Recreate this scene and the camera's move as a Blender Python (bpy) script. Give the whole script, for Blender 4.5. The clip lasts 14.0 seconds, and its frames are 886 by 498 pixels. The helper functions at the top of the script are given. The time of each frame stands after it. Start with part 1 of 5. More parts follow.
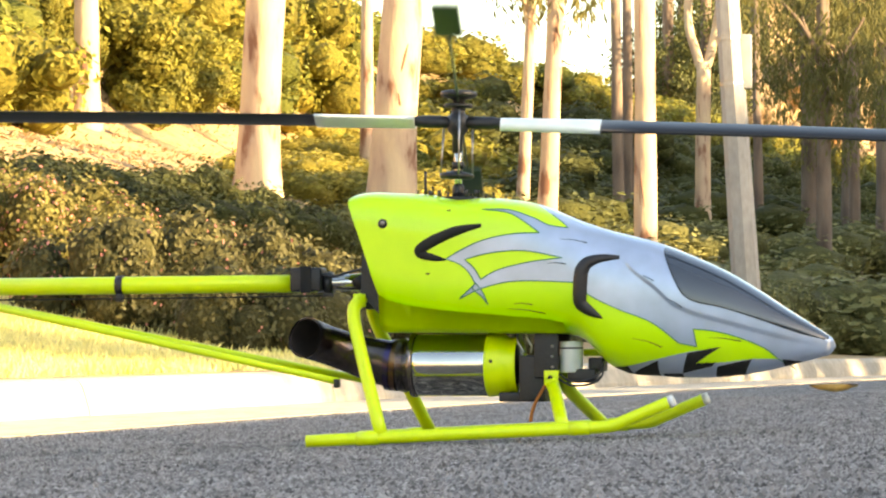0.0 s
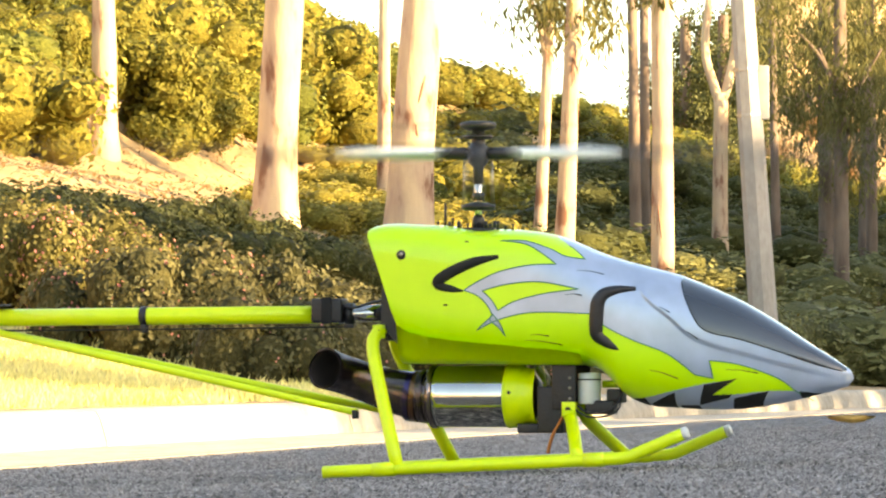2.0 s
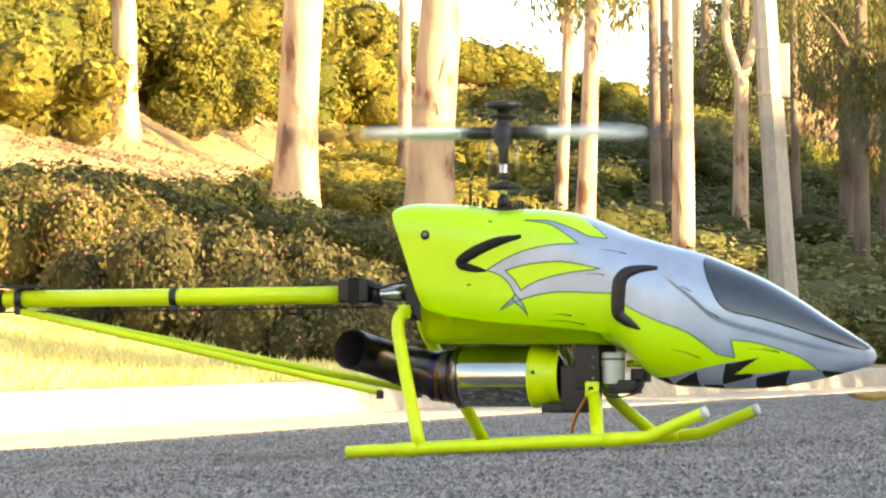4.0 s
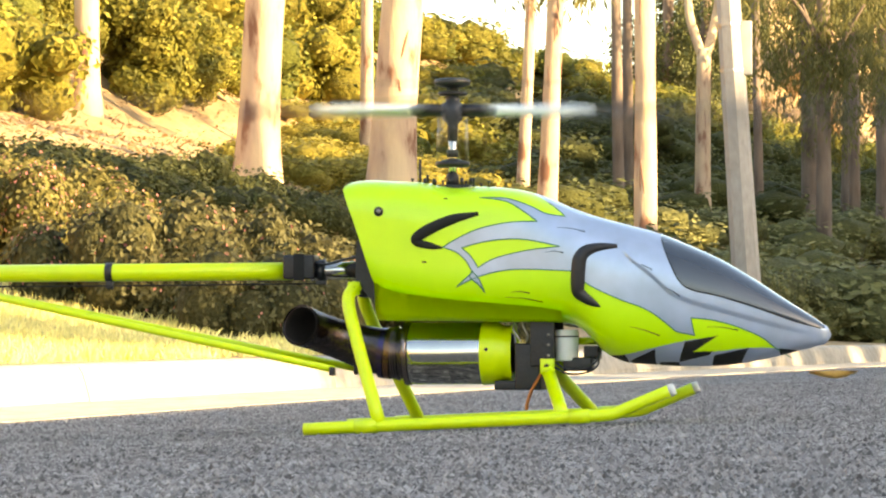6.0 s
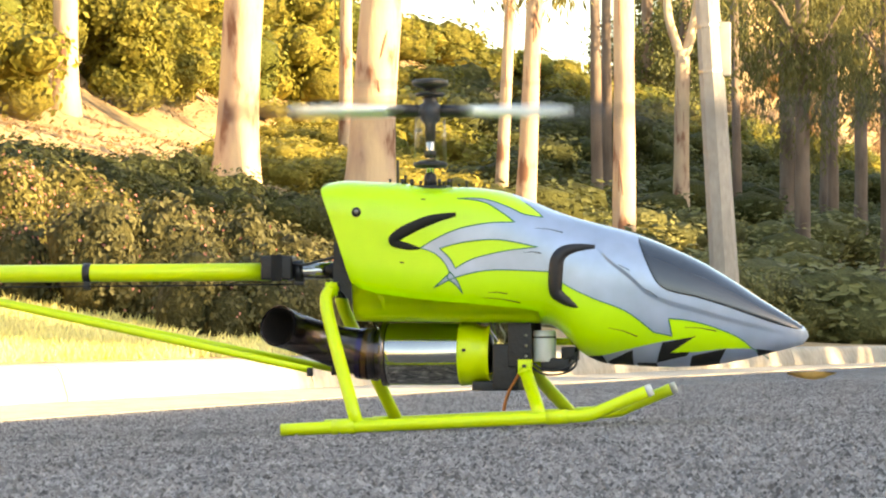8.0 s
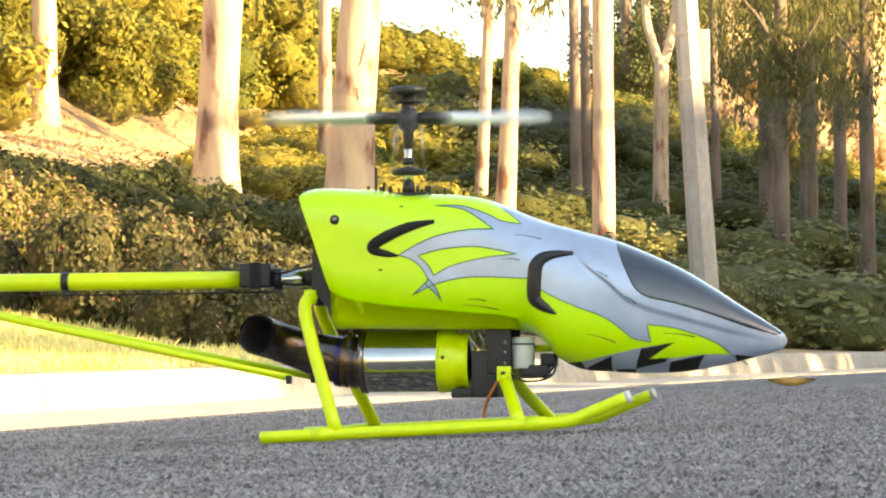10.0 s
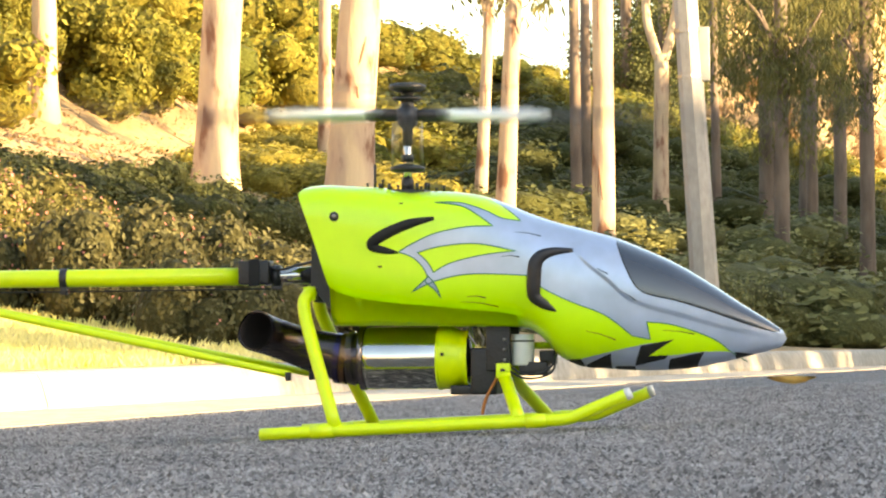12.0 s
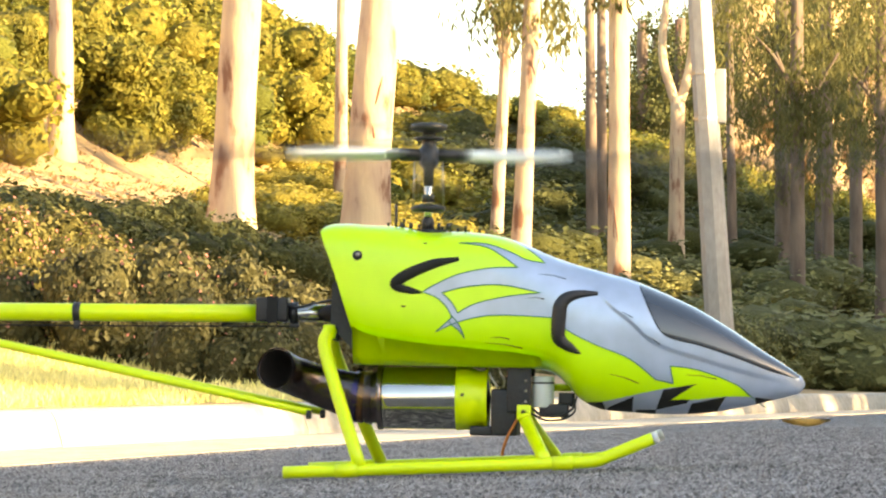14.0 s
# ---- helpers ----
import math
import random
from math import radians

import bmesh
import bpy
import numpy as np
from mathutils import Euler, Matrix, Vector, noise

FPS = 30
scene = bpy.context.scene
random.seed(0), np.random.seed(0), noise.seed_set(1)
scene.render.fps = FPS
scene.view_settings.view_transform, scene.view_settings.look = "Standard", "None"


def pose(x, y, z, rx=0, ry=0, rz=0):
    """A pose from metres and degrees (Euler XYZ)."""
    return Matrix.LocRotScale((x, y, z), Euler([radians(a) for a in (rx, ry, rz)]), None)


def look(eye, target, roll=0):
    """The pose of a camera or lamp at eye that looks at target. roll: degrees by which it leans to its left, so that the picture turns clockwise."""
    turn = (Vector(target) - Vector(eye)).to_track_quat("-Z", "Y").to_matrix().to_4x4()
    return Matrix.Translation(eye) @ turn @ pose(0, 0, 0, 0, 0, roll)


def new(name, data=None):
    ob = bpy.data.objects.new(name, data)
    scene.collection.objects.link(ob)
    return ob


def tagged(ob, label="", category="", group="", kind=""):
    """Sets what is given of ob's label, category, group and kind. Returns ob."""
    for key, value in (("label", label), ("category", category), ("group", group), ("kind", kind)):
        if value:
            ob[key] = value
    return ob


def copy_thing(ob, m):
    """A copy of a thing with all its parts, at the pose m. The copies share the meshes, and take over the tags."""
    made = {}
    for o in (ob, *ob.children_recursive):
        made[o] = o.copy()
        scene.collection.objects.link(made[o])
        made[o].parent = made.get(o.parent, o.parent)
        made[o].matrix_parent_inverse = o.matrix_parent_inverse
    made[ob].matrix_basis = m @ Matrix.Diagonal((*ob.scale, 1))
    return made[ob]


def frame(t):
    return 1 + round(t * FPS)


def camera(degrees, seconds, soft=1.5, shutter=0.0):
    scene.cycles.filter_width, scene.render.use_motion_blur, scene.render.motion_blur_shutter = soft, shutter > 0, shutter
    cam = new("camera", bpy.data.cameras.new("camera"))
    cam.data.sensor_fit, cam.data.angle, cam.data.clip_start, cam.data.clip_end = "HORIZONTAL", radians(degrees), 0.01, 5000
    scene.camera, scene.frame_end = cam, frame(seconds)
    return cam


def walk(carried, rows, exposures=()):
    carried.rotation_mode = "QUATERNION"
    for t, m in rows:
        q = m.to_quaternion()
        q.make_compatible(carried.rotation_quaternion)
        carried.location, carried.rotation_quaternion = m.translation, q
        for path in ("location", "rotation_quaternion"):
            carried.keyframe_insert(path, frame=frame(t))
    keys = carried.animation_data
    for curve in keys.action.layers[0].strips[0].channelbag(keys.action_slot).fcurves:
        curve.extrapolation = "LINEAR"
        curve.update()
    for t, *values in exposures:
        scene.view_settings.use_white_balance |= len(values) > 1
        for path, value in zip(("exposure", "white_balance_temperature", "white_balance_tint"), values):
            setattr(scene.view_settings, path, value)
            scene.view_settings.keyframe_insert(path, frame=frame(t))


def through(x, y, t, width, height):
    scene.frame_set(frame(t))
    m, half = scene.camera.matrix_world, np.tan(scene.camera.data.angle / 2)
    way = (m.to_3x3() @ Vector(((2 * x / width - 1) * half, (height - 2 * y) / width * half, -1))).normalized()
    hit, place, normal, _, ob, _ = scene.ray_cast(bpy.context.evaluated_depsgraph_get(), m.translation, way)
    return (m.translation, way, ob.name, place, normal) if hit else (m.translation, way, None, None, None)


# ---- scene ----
SECONDS = 14.0
EYE = Vector((0, 0, 0.13))
cam = camera(13.25, SECONDS, soft=2.1, shutter=1.0)

# seconds, pan to the left, tilt up, lean (degrees): a hand-held long lens close to the road
PAN = [
    (0, 0.026, 1.677, -0.332),
    (0.5, -0.042, 1.749, -0.107),
    (1, 0.102, 1.771, 0.033),
    (1.5, 0.151, 1.807, 0.002),
    (2, 0.281, 2.143, -0.284),
    (2.2, 0.338, 2.104, -0.302),
    (4.3, 0.598, 1.678, -0.392),
    (4.5, 0.419, 1.463, -0.341),
    (5.0, -0.034, 1.507, -0.361),
    (5.5, -0.027, 1.429, -0.382),
    (6.0, 0.025, 1.469, -0.257),
    (6.5, 0.000, 1.468, 0.000),
    (7.0, -0.233, 1.574, 0.004),
    (7.5, -0.195, 1.519, -0.273),
    (8.0, -0.297, 1.476, -0.172),
    (8.5, -0.383, 1.477, -0.260),
    (9.0, -0.525, 1.574, -0.262),
    (11.5, -0.624, 1.605, -0.599),
    (12, -0.600, 1.563, -0.426),
    (12.5, -0.742, 1.826, -0.299),
    (13, -0.732, 2.022, -0.473),
    (13.5, -0.530, 2.219, -0.285),
    (14, -0.374, 2.171, -0.059),
]


def aim(pan, tilt, lean):
    p, t = radians(pan), radians(tilt)
    way = Vector((-math.sin(p) * math.cos(t), math.cos(p) * math.cos(t), math.sin(t)))
    return look(EYE, EYE + way, lean)


walk(cam, [(t, aim(p, e, r)) for t, p, e, r in PAN], [(0, 2.2, 8100, 12), (SECONDS, 2.2, 8100, 12)])

# ---- light: low evening sun from behind the camera, to its right ----
SUN_EL, SUN_TO = 15.0, Vector((0.90, -0.43, 0))
sun = new("sun", bpy.data.lights.new("sun", "SUN"))
sun.data.energy, sun.data.angle, sun.data.color = 5.0, radians(0.6), (1.0, 0.80, 0.50)
sun.matrix_world = look((0, 0, 30), Vector((0, 0, 30)) - (SUN_TO.normalized() * math.cos(radians(SUN_EL)) + Vector((0, 0, math.sin(radians(SUN_EL))))))
world = bpy.data.worlds.new("world")
scene.world = world
world.use_nodes = True
sky = world.node_tree.nodes.new("ShaderNodeTexSky")
sky.sky_type, sky.sun_disc, sky.sun_elevation = "NISHITA", False, radians(SUN_EL)
sky.sun_rotation = math.atan2(SUN_TO.x, SUN_TO.y)
world.node_tree.nodes["Background"].inputs[1].default_value = 0.15
world.node_tree.links.new(sky.outputs[0], world.node_tree.nodes["Background"].inputs[0])


# ---- materials ----
def material(name, color, rough=0.6, metal=0.0, dark=None, scale=20.0, bump=0.0, bump_scale=None, coat=0.0, stretch=(1, 1, 1), vary=0.0, spec=0.5):
    """Principled with a two-scale mottling between color and dark, and a fine relief."""
    m = bpy.data.materials.new(name)
    m.use_nodes = True
    nt = m.node_tree
    b = nt.nodes["Principled BSDF"]
    b.inputs["Roughness"].default_value, b.inputs["Metallic"].default_value = rough, metal
    b.inputs["Coat Weight"].default_value, b.inputs["Coat Roughness"].default_value = coat, 0.06
    b.inputs["Specular IOR Level"].default_value = spec
    b.inputs["Base Color"].default_value = (*color, 1)
    if dark is None and not bump:
        return m
    co = nt.nodes.new("ShaderNodeTexCoord")
    mp = nt.nodes.new("ShaderNodeMapping")
    mp.inputs["Scale"].default_value = stretch
    nt.links.new(co.outputs["Object"], mp.inputs[0])
    if dark is not None:
        n1, n2 = nt.nodes.new("ShaderNodeTexNoise"), nt.nodes.new("ShaderNodeTexNoise")
        n1.inputs["Scale"].default_value, n1.inputs["Detail"].default_value = scale, 6
        n2.inputs["Scale"].default_value, n2.inputs["Detail"].default_value = scale * 0.13, 3
        add = nt.nodes.new("ShaderNodeMath")
        add.operation = "MULTIPLY_ADD"
        add.inputs[1].default_value = 0.6
        nt.links.new(mp.outputs[0], n1.inputs["Vector"])
        nt.links.new(mp.outputs[0], n2.inputs["Vector"])
        nt.links.new(n1.outputs["Fac"], add.inputs[0])
        half = nt.nodes.new("ShaderNodeMath")
        half.operation, half.inputs[1].default_value = "MULTIPLY", 0.4
        nt.links.new(n2.outputs["Fac"], half.inputs[0])
        nt.links.new(half.outputs[0], add.inputs[2])
        ramp = nt.nodes.new("ShaderNodeValToRGB")
        ramp.color_ramp.elements[0].position, ramp.color_ramp.elements[1].position = 0.36, 0.64
        ramp.color_ramp.elements[0].color, ramp.color_ramp.elements[1].color = (*dark, 1), (*color, 1)
        nt.links.new(add.outputs[0], ramp.inputs[0])
        last = ramp.outputs[0]
        if vary:
            info = nt.nodes.new("ShaderNodeObjectInfo")
            geo = nt.nodes.new("ShaderNodeNewGeometry")
            mix = nt.nodes.new("ShaderNodeMath")
            mix.operation = "ADD"
            nt.links.new(info.outputs["Random"], mix.inputs[0])
            nt.links.new(geo.outputs["Random Per Island"], mix.inputs[1])
            sc = nt.nodes.new("ShaderNodeMapRange")
            sc.inputs["From Max"].default_value = 2.0
            sc.inputs["To Min"].default_value, sc.inputs["To Max"].default_value = 1 - vary, 1 + vary
            nt.links.new(mix.outputs[0], sc.inputs["Value"])
            hsv = nt.nodes.new("ShaderNodeHueSaturation")
            nt.links.new(sc.outputs[0], hsv.inputs["Value"])
            nt.links.new(last, hsv.inputs["Color"])
            last = hsv.outputs[0]
        nt.links.new(last, b.inputs["Base Color"])
    if bump:
        n3, bp = nt.nodes.new("ShaderNodeTexNoise"), nt.nodes.new("ShaderNodeBump")
        n3.inputs["Scale"].default_value, n3.inputs["Detail"].default_value = bump_scale or scale * 2, 5
        bp.inputs["Strength"].default_value, bp.inputs["Distance"].default_value = bump, 0.02
        nt.links.new(mp.outputs[0], n3.inputs["Vector"])
        nt.links.new(n3.outputs["Fac"], bp.inputs["Height"])
        nt.links.new(bp.outputs[0], b.inputs["Normal"])
    return m


def leaf_material(name, color, dark, through=0.35, vary=0.35):
    m = material(name, color, 0.6, dark=dark, scale=3.0, vary=vary, spec=0.2)
    nt = m.node_tree
    b = nt.nodes["Principled BSDF"]
    src = b.inputs["Base Color"].links[0].from_socket
    tr, mix = nt.nodes.new("ShaderNodeBsdfTranslucent"), nt.nodes.new("ShaderNodeMixShader")
    mix.inputs[0].default_value = through
    nt.links.new(src, tr.inputs[0])
    nt.links.new(b.outputs[0], mix.inputs[1])
    nt.links.new(tr.outputs[0], mix.inputs[2])
    nt.links.new(mix.outputs[0], nt.nodes["Material Output"].inputs[0])
    return m


def asphalt_material():
    """Worn asphalt: pale and dark chippings in a grey binder, with patches and a rough relief."""
    m = bpy.data.materials.new("asphalt")
    m.use_nodes = True
    nt = m.node_tree
    b = nt.nodes["Principled BSDF"]
    b.inputs["Roughness"].default_value = 0.85
    b.inputs["Specular IOR Level"].default_value = 0.35
    co = nt.nodes.new("ShaderNodeTexCoord")
    v1, v2, n1, n2 = (nt.nodes.new(k) for k in ("ShaderNodeTexVoronoi", "ShaderNodeTexVoronoi", "ShaderNodeTexNoise", "ShaderNodeTexNoise"))
    v1.inputs["Scale"].default_value, v2.inputs["Scale"].default_value = 130, 48
    n1.inputs["Scale"].default_value, n2.inputs["Scale"].default_value = 260, 1.3
    n1.inputs["Detail"].default_value, n2.inputs["Detail"].default_value = 3, 5
    for n in (v1, v2, n1, n2):
        nt.links.new(co.outputs["Object"], n.inputs["Vector"])
    bw = nt.nodes.new("ShaderNodeSeparateColor")
    nt.links.new(v1.outputs["Color"], bw.inputs[0])
    r1 = nt.nodes.new("ShaderNodeValToRGB")
    e = r1.color_ramp.elements
    e[0].position, e[0].color = 0.0, (0.045, 0.043, 0.044, 1)
    e[1].position, e[1].color = 1.0, (0.60, 0.58, 0.565, 1)
    mid = e.new(0.62)
    mid.color = (0.235, 0.227, 0.224, 1)
    nt.links.new(bw.outputs[0], r1.inputs[0])
    bw2 = nt.nodes.new("ShaderNodeSeparateColor")
    nt.links.new(v2.outputs["Color"], bw2.inputs[0])
    r2 = nt.nodes.new("ShaderNodeMapRange")
    r2.inputs["To Min"].default_value, r2.inputs["To Max"].default_value = 0.60, 1.40
    nt.links.new(bw2.outputs[1], r2.inputs["Value"])
    r3 = nt.nodes.new("ShaderNodeMapRange")
    r3.inputs["From Min"].default_value, r3.inputs["From Max"].default_value = 0.3, 0.7
    r3.inputs["To Min"].default_value, r3.inputs["To Max"].default_value = 0.82, 1.15
    nt.links.new(n2.outputs["Fac"], r3.inputs["Value"])
    k1 = nt.nodes.new("ShaderNodeMath")
    k1.operation = "MULTIPLY"
    nt.links.new(r2.outputs[0], k1.inputs[0])
    nt.links.new(r3.outputs[0], k1.inputs[1])
    mul = nt.nodes.new("ShaderNodeVectorMath")
    mul.operation = "SCALE"
    nt.links.new(r1.outputs[0], mul.inputs[0])
    nt.links.new(k1.outputs[0], mul.inputs["Scale"])
    nt.links.new(mul.outputs[0], b.inputs["Base Color"])
    bp = nt.nodes.new("ShaderNodeBump")
    bp.inputs["Strength"].default_value, bp.inputs["Distance"].default_value = 1.0, 0.012
    ad = nt.nodes.new("ShaderNodeMath")
    ad.operation = "ADD"
    nt.links.new(v1.outputs["Distance"], ad.inputs[0])
    nt.links.new(n1.outputs["Fac"], ad.inputs[1])
    nt.links.new(ad.outputs[0], bp.inputs["Height"])
    nt.links.new(bp.outputs[0], b.inputs["Normal"])
    return m


ASPHALT = asphalt_material()
CONCRETE = material("concrete", (0.52, 0.47, 0.38), 0.85, dark=(0.34, 0.30, 0.235), scale=14, bump=0.25, bump_scale=120)
SOIL = material("dry_soil", (0.48, 0.335, 0.165), 0.95, dark=(0.30, 0.19, 0.088), scale=5, bump=0.8, bump_scale=18)
BARK = material("eucalyptus_bark", (0.56, 0.42, 0.262), 0.8, dark=(0.20, 0.095, 0.055), scale=5.5, bump=0.5, bump_scale=16, stretch=(1, 1, 0.33), vary=0.12)
for node in BARK.node_tree.nodes:
    if node.bl_idname == "ShaderNodeValToRGB":
        node.color_ramp.elements[0].position, node.color_ramp.elements[1].position = 0.40, 0.56
        stop = node.color_ramp.elements.new(0.45)
        stop.color = (0.44, 0.31, 0.215, 1)
BARK_DARK = material("rough_bark", (0.26, 0.19, 0.14), 0.9, dark=(0.11, 0.075, 0.055), scale=6, bump=0.7, bump_scale=22, stretch=(1, 1, 0.25), vary=0.15)
BARK_RED = material("peeling_bark", (0.30, 0.155, 0.095), 0.85, dark=(0.20, 0.09, 0.055), scale=9, bump=0.4, bump_scale=30, stretch=(1, 1, 0.3))
POLE = material("spun_concrete", (0.40, 0.37, 0.33), 0.8, dark=(0.30, 0.275, 0.24), scale=30, bump=0.15, bump_scale=160, stretch=(1, 1, 0.4))
# the bank's sun and shade are coloured into LEAF_SUNNY and LEAF_DEEP
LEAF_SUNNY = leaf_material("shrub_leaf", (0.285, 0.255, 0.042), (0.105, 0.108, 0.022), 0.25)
LEAF_DEEP = leaf_material("dark_and_shaded_leaf", (0.108, 0.112, 0.034), (0.052, 0.060, 0.021), 0.2)
LEAF_HEDGE = leaf_material("clipped_hedge_leaf", (0.235, 0.225, 0.082), (0.115, 0.118, 0.046), 0.2)
LEAF_BLOOM_SHADED = leaf_material("shaded_flowering_shrub_leaf", (0.145, 0.130, 0.050), (0.070, 0.068, 0.028), 0.2)
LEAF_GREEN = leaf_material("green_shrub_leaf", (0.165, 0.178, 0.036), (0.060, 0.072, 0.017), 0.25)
LEAF_BLOOM_SUNLIT = leaf_material("sunlit_flowering_shrub_leaf", (0.235, 0.200, 0.058), (0.110, 0.100, 0.030), 0.25)
LEAF_GUM = leaf_material("gum_leaf", (0.21, 0.190, 0.062), (0.105, 0.102, 0.036), 0.5)
LEAF_YELLOW = leaf_material("ground_cover_leaf", (0.40, 0.32, 0.06), (0.21, 0.19, 0.04), 0.25)
DRY_BRUSH = leaf_material("dry_brush", (0.55, 0.40, 0.25), (0.30, 0.21, 0.12))
FLOWER = leaf_material("pink_flower", (0.66, 0.30, 0.26), (0.50, 0.18, 0.15))
STRAW = leaf_material("dry_grass", (0.90, 0.81, 0.36), (0.70, 0.66, 0.20), 0.5)
LITTER = leaf_material("fallen_leaf", (0.54, 0.40, 0.21), (0.38, 0.26, 0.13), 0.1)
# leaf colours darkened for the shade inside a shrub, put on its solid core
CORE_SHADE = {LEAF_SUNNY: leaf_material("shaded_core_shrub", (0.20, 0.165, 0.030), (0.085, 0.080, 0.018), 0.1),
         LEAF_DEEP: leaf_material("shaded_core_deep", (0.064, 0.066, 0.021), (0.032, 0.036, 0.013), 0.1),
         LEAF_HEDGE: leaf_material("shaded_core_hedge", (0.125, 0.122, 0.046), (0.062, 0.066, 0.027), 0.1),
         LEAF_GREEN: leaf_material("shaded_core_green_shrub", (0.105, 0.112, 0.024), (0.045, 0.052, 0.013), 0.1),
         LEAF_BLOOM_SHADED: leaf_material("shaded_core_flowering", (0.086, 0.078, 0.031), (0.042, 0.041, 0.017), 0.1),
         LEAF_BLOOM_SUNLIT: leaf_material("shaded_core_sunlit_flowering", (0.145, 0.125, 0.037), (0.068, 0.062, 0.019), 0.1),
         LEAF_YELLOW: leaf_material("shaded_core_ground_cover", (0.30, 0.245, 0.048), (0.16, 0.145, 0.032), 0.1),
         DRY_BRUSH: leaf_material("shaded_core_dry_brush", (0.36, 0.26, 0.16), (0.19, 0.13, 0.075), 0.1)}
for inner in CORE_SHADE.values():
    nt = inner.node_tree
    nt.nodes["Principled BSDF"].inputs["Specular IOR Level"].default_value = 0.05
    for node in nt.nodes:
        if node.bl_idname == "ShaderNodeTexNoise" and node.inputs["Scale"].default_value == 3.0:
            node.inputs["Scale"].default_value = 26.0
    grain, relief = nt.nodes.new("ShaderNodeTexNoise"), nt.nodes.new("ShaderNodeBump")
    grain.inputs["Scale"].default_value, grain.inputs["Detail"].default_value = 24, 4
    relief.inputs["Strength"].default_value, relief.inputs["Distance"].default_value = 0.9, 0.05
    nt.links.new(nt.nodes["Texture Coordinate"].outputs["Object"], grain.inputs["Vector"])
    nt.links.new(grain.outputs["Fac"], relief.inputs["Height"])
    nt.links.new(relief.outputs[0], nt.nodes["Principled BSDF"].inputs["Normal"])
CHIPPING = material("stone_chipping", (0.44, 0.427, 0.42), 0.85, dark=(0.24, 0.231, 0.228), scale=9, vary=0.85)
STUCCO = material("stucco", (0.55, 0.48, 0.38), 0.9, dark=(0.45, 0.38, 0.30), scale=3, bump=0.2, bump_scale=60)
GREY_BOX = material("grey_enamel", (0.30, 0.30, 0.29), 0.5, dark=(0.25, 0.25, 0.24), scale=12)
YELLOW = material("fluorescent_paint", (0.57, 0.95, 0.004), 0.32, dark=(0.53, 0.91, 0.003), scale=40, coat=0.6)
YELLOW_MATT = material("fluorescent_tube_paint", (0.74, 0.93, 0.008), 0.40, dark=(0.66, 0.87, 0.008), scale=60, coat=0.15)
SILVER = material("silver_paint", (0.44, 0.545, 0.71), 0.32, 0.40, dark=(0.36, 0.45, 0.58), scale=26, coat=0.5)
WINDOW = material("smoked_canopy", (0.026, 0.036, 0.052), 0.16, coat=1.0, dark=(0.020, 0.029, 0.042), scale=12)
BLACK = material("black_plastic", (0.016, 0.016, 0.018), 0.45, dark=(0.010, 0.010, 0.011), scale=80, bump=0.1)
CARBON = material("carbon_blade", (0.020, 0.019, 0.020), 0.35, dark=(0.012, 0.012, 0.013), scale=120)
WHITE = material("white_plastic", (0.72, 0.74, 0.72), 0.4, dark=(0.62, 0.64, 0.62), scale=30)
MINT = material("pale_blade_root", (0.80, 0.87, 0.83), 0.35, dark=(0.74, 0.81, 0.77), scale=40, coat=0.3)
STEEL = material("polished_steel", (0.62, 0.60, 0.56), 0.13, 1.0, dark=(0.50, 0.48, 0.44), scale=14)
HOT_STEEL = material("heat_stained_steel", (0.42, 0.34, 0.28), 0.24, 1.0, dark=(0.15, 0.115, 0.13), scale=14)
TINT_STRAW = material("straw_heat_tint", (0.40, 0.20, 0.085), 0.26, 1.0, dark=(0.14, 0.08, 0.06), scale=30)
TINT_BLUE = material("blue_heat_tint", (0.11, 0.10, 0.26), 0.26, 1.0, dark=(0.10, 0.06, 0.07), scale=30)
ALLOY = material("grey_alloy", (0.42, 0.41, 0.40), 0.35, 1.0, dark=(0.32, 0.31, 0.30), scale=50)
PIN = material("green_pinstripe", (0.030, 0.20, 0.105), 0.4)
SOOT = material("airbrushed_black", (0.014, 0.014, 0.015), 0.7, dark=(0.024, 0.025, 0.022), scale=60, spec=0.2)
ORANGE = material("orange_cable", (0.50, 0.16, 0.02), 0.5, dark=(0.36, 0.10, 0.02), scale=60)
DRY_LEAF = material("dead_leaf", (0.78, 0.50, 0.13), 0.8, dark=(0.60, 0.36, 0.09), scale=40)
GREEN_PADDLE = material("dark_green_paddle", (0.035, 0.065, 0.040), 0.4, dark=(0.025, 0.05, 0.03), scale=40)
SMOKE_RING = material("soot_inside", (0.035, 0.025, 0.020), 0.7, dark=(0.015, 0.012, 0.010), scale=40)


# ---- mesh tools ----
def finish(name, bm, mat, parent=None, label="", smooth=True):
    me = bpy.data.meshes.new(name)
    bm.to_mesh(me)
    bm.free()
    for p in me.polygons:
        p.use_smooth = smooth
    for m in (mat if isinstance(mat, (list, tuple)) else [mat]):
        me.materials.append(m)
    ob = new(name, me)
    ob.parent = parent
    if label:
        tagged(ob, label)
    return ob


def part(name, bm, mat, parent, label="", smooth=True):
    return finish(name, bm, mat, parent, label, smooth)


def grid_mesh(name, verts, faces, mat, parent=None, label="", smooth=True):
    me = bpy.data.meshes.new(name)
    me.from_pydata(verts, [], faces)
    me.update()
    me.polygons.foreach_set("use_smooth", [smooth] * len(me.polygons))
    me.materials.append(mat)
    ob = new(name, me)
    ob.parent = parent
    if label:
        tagged(ob, label)
    return ob


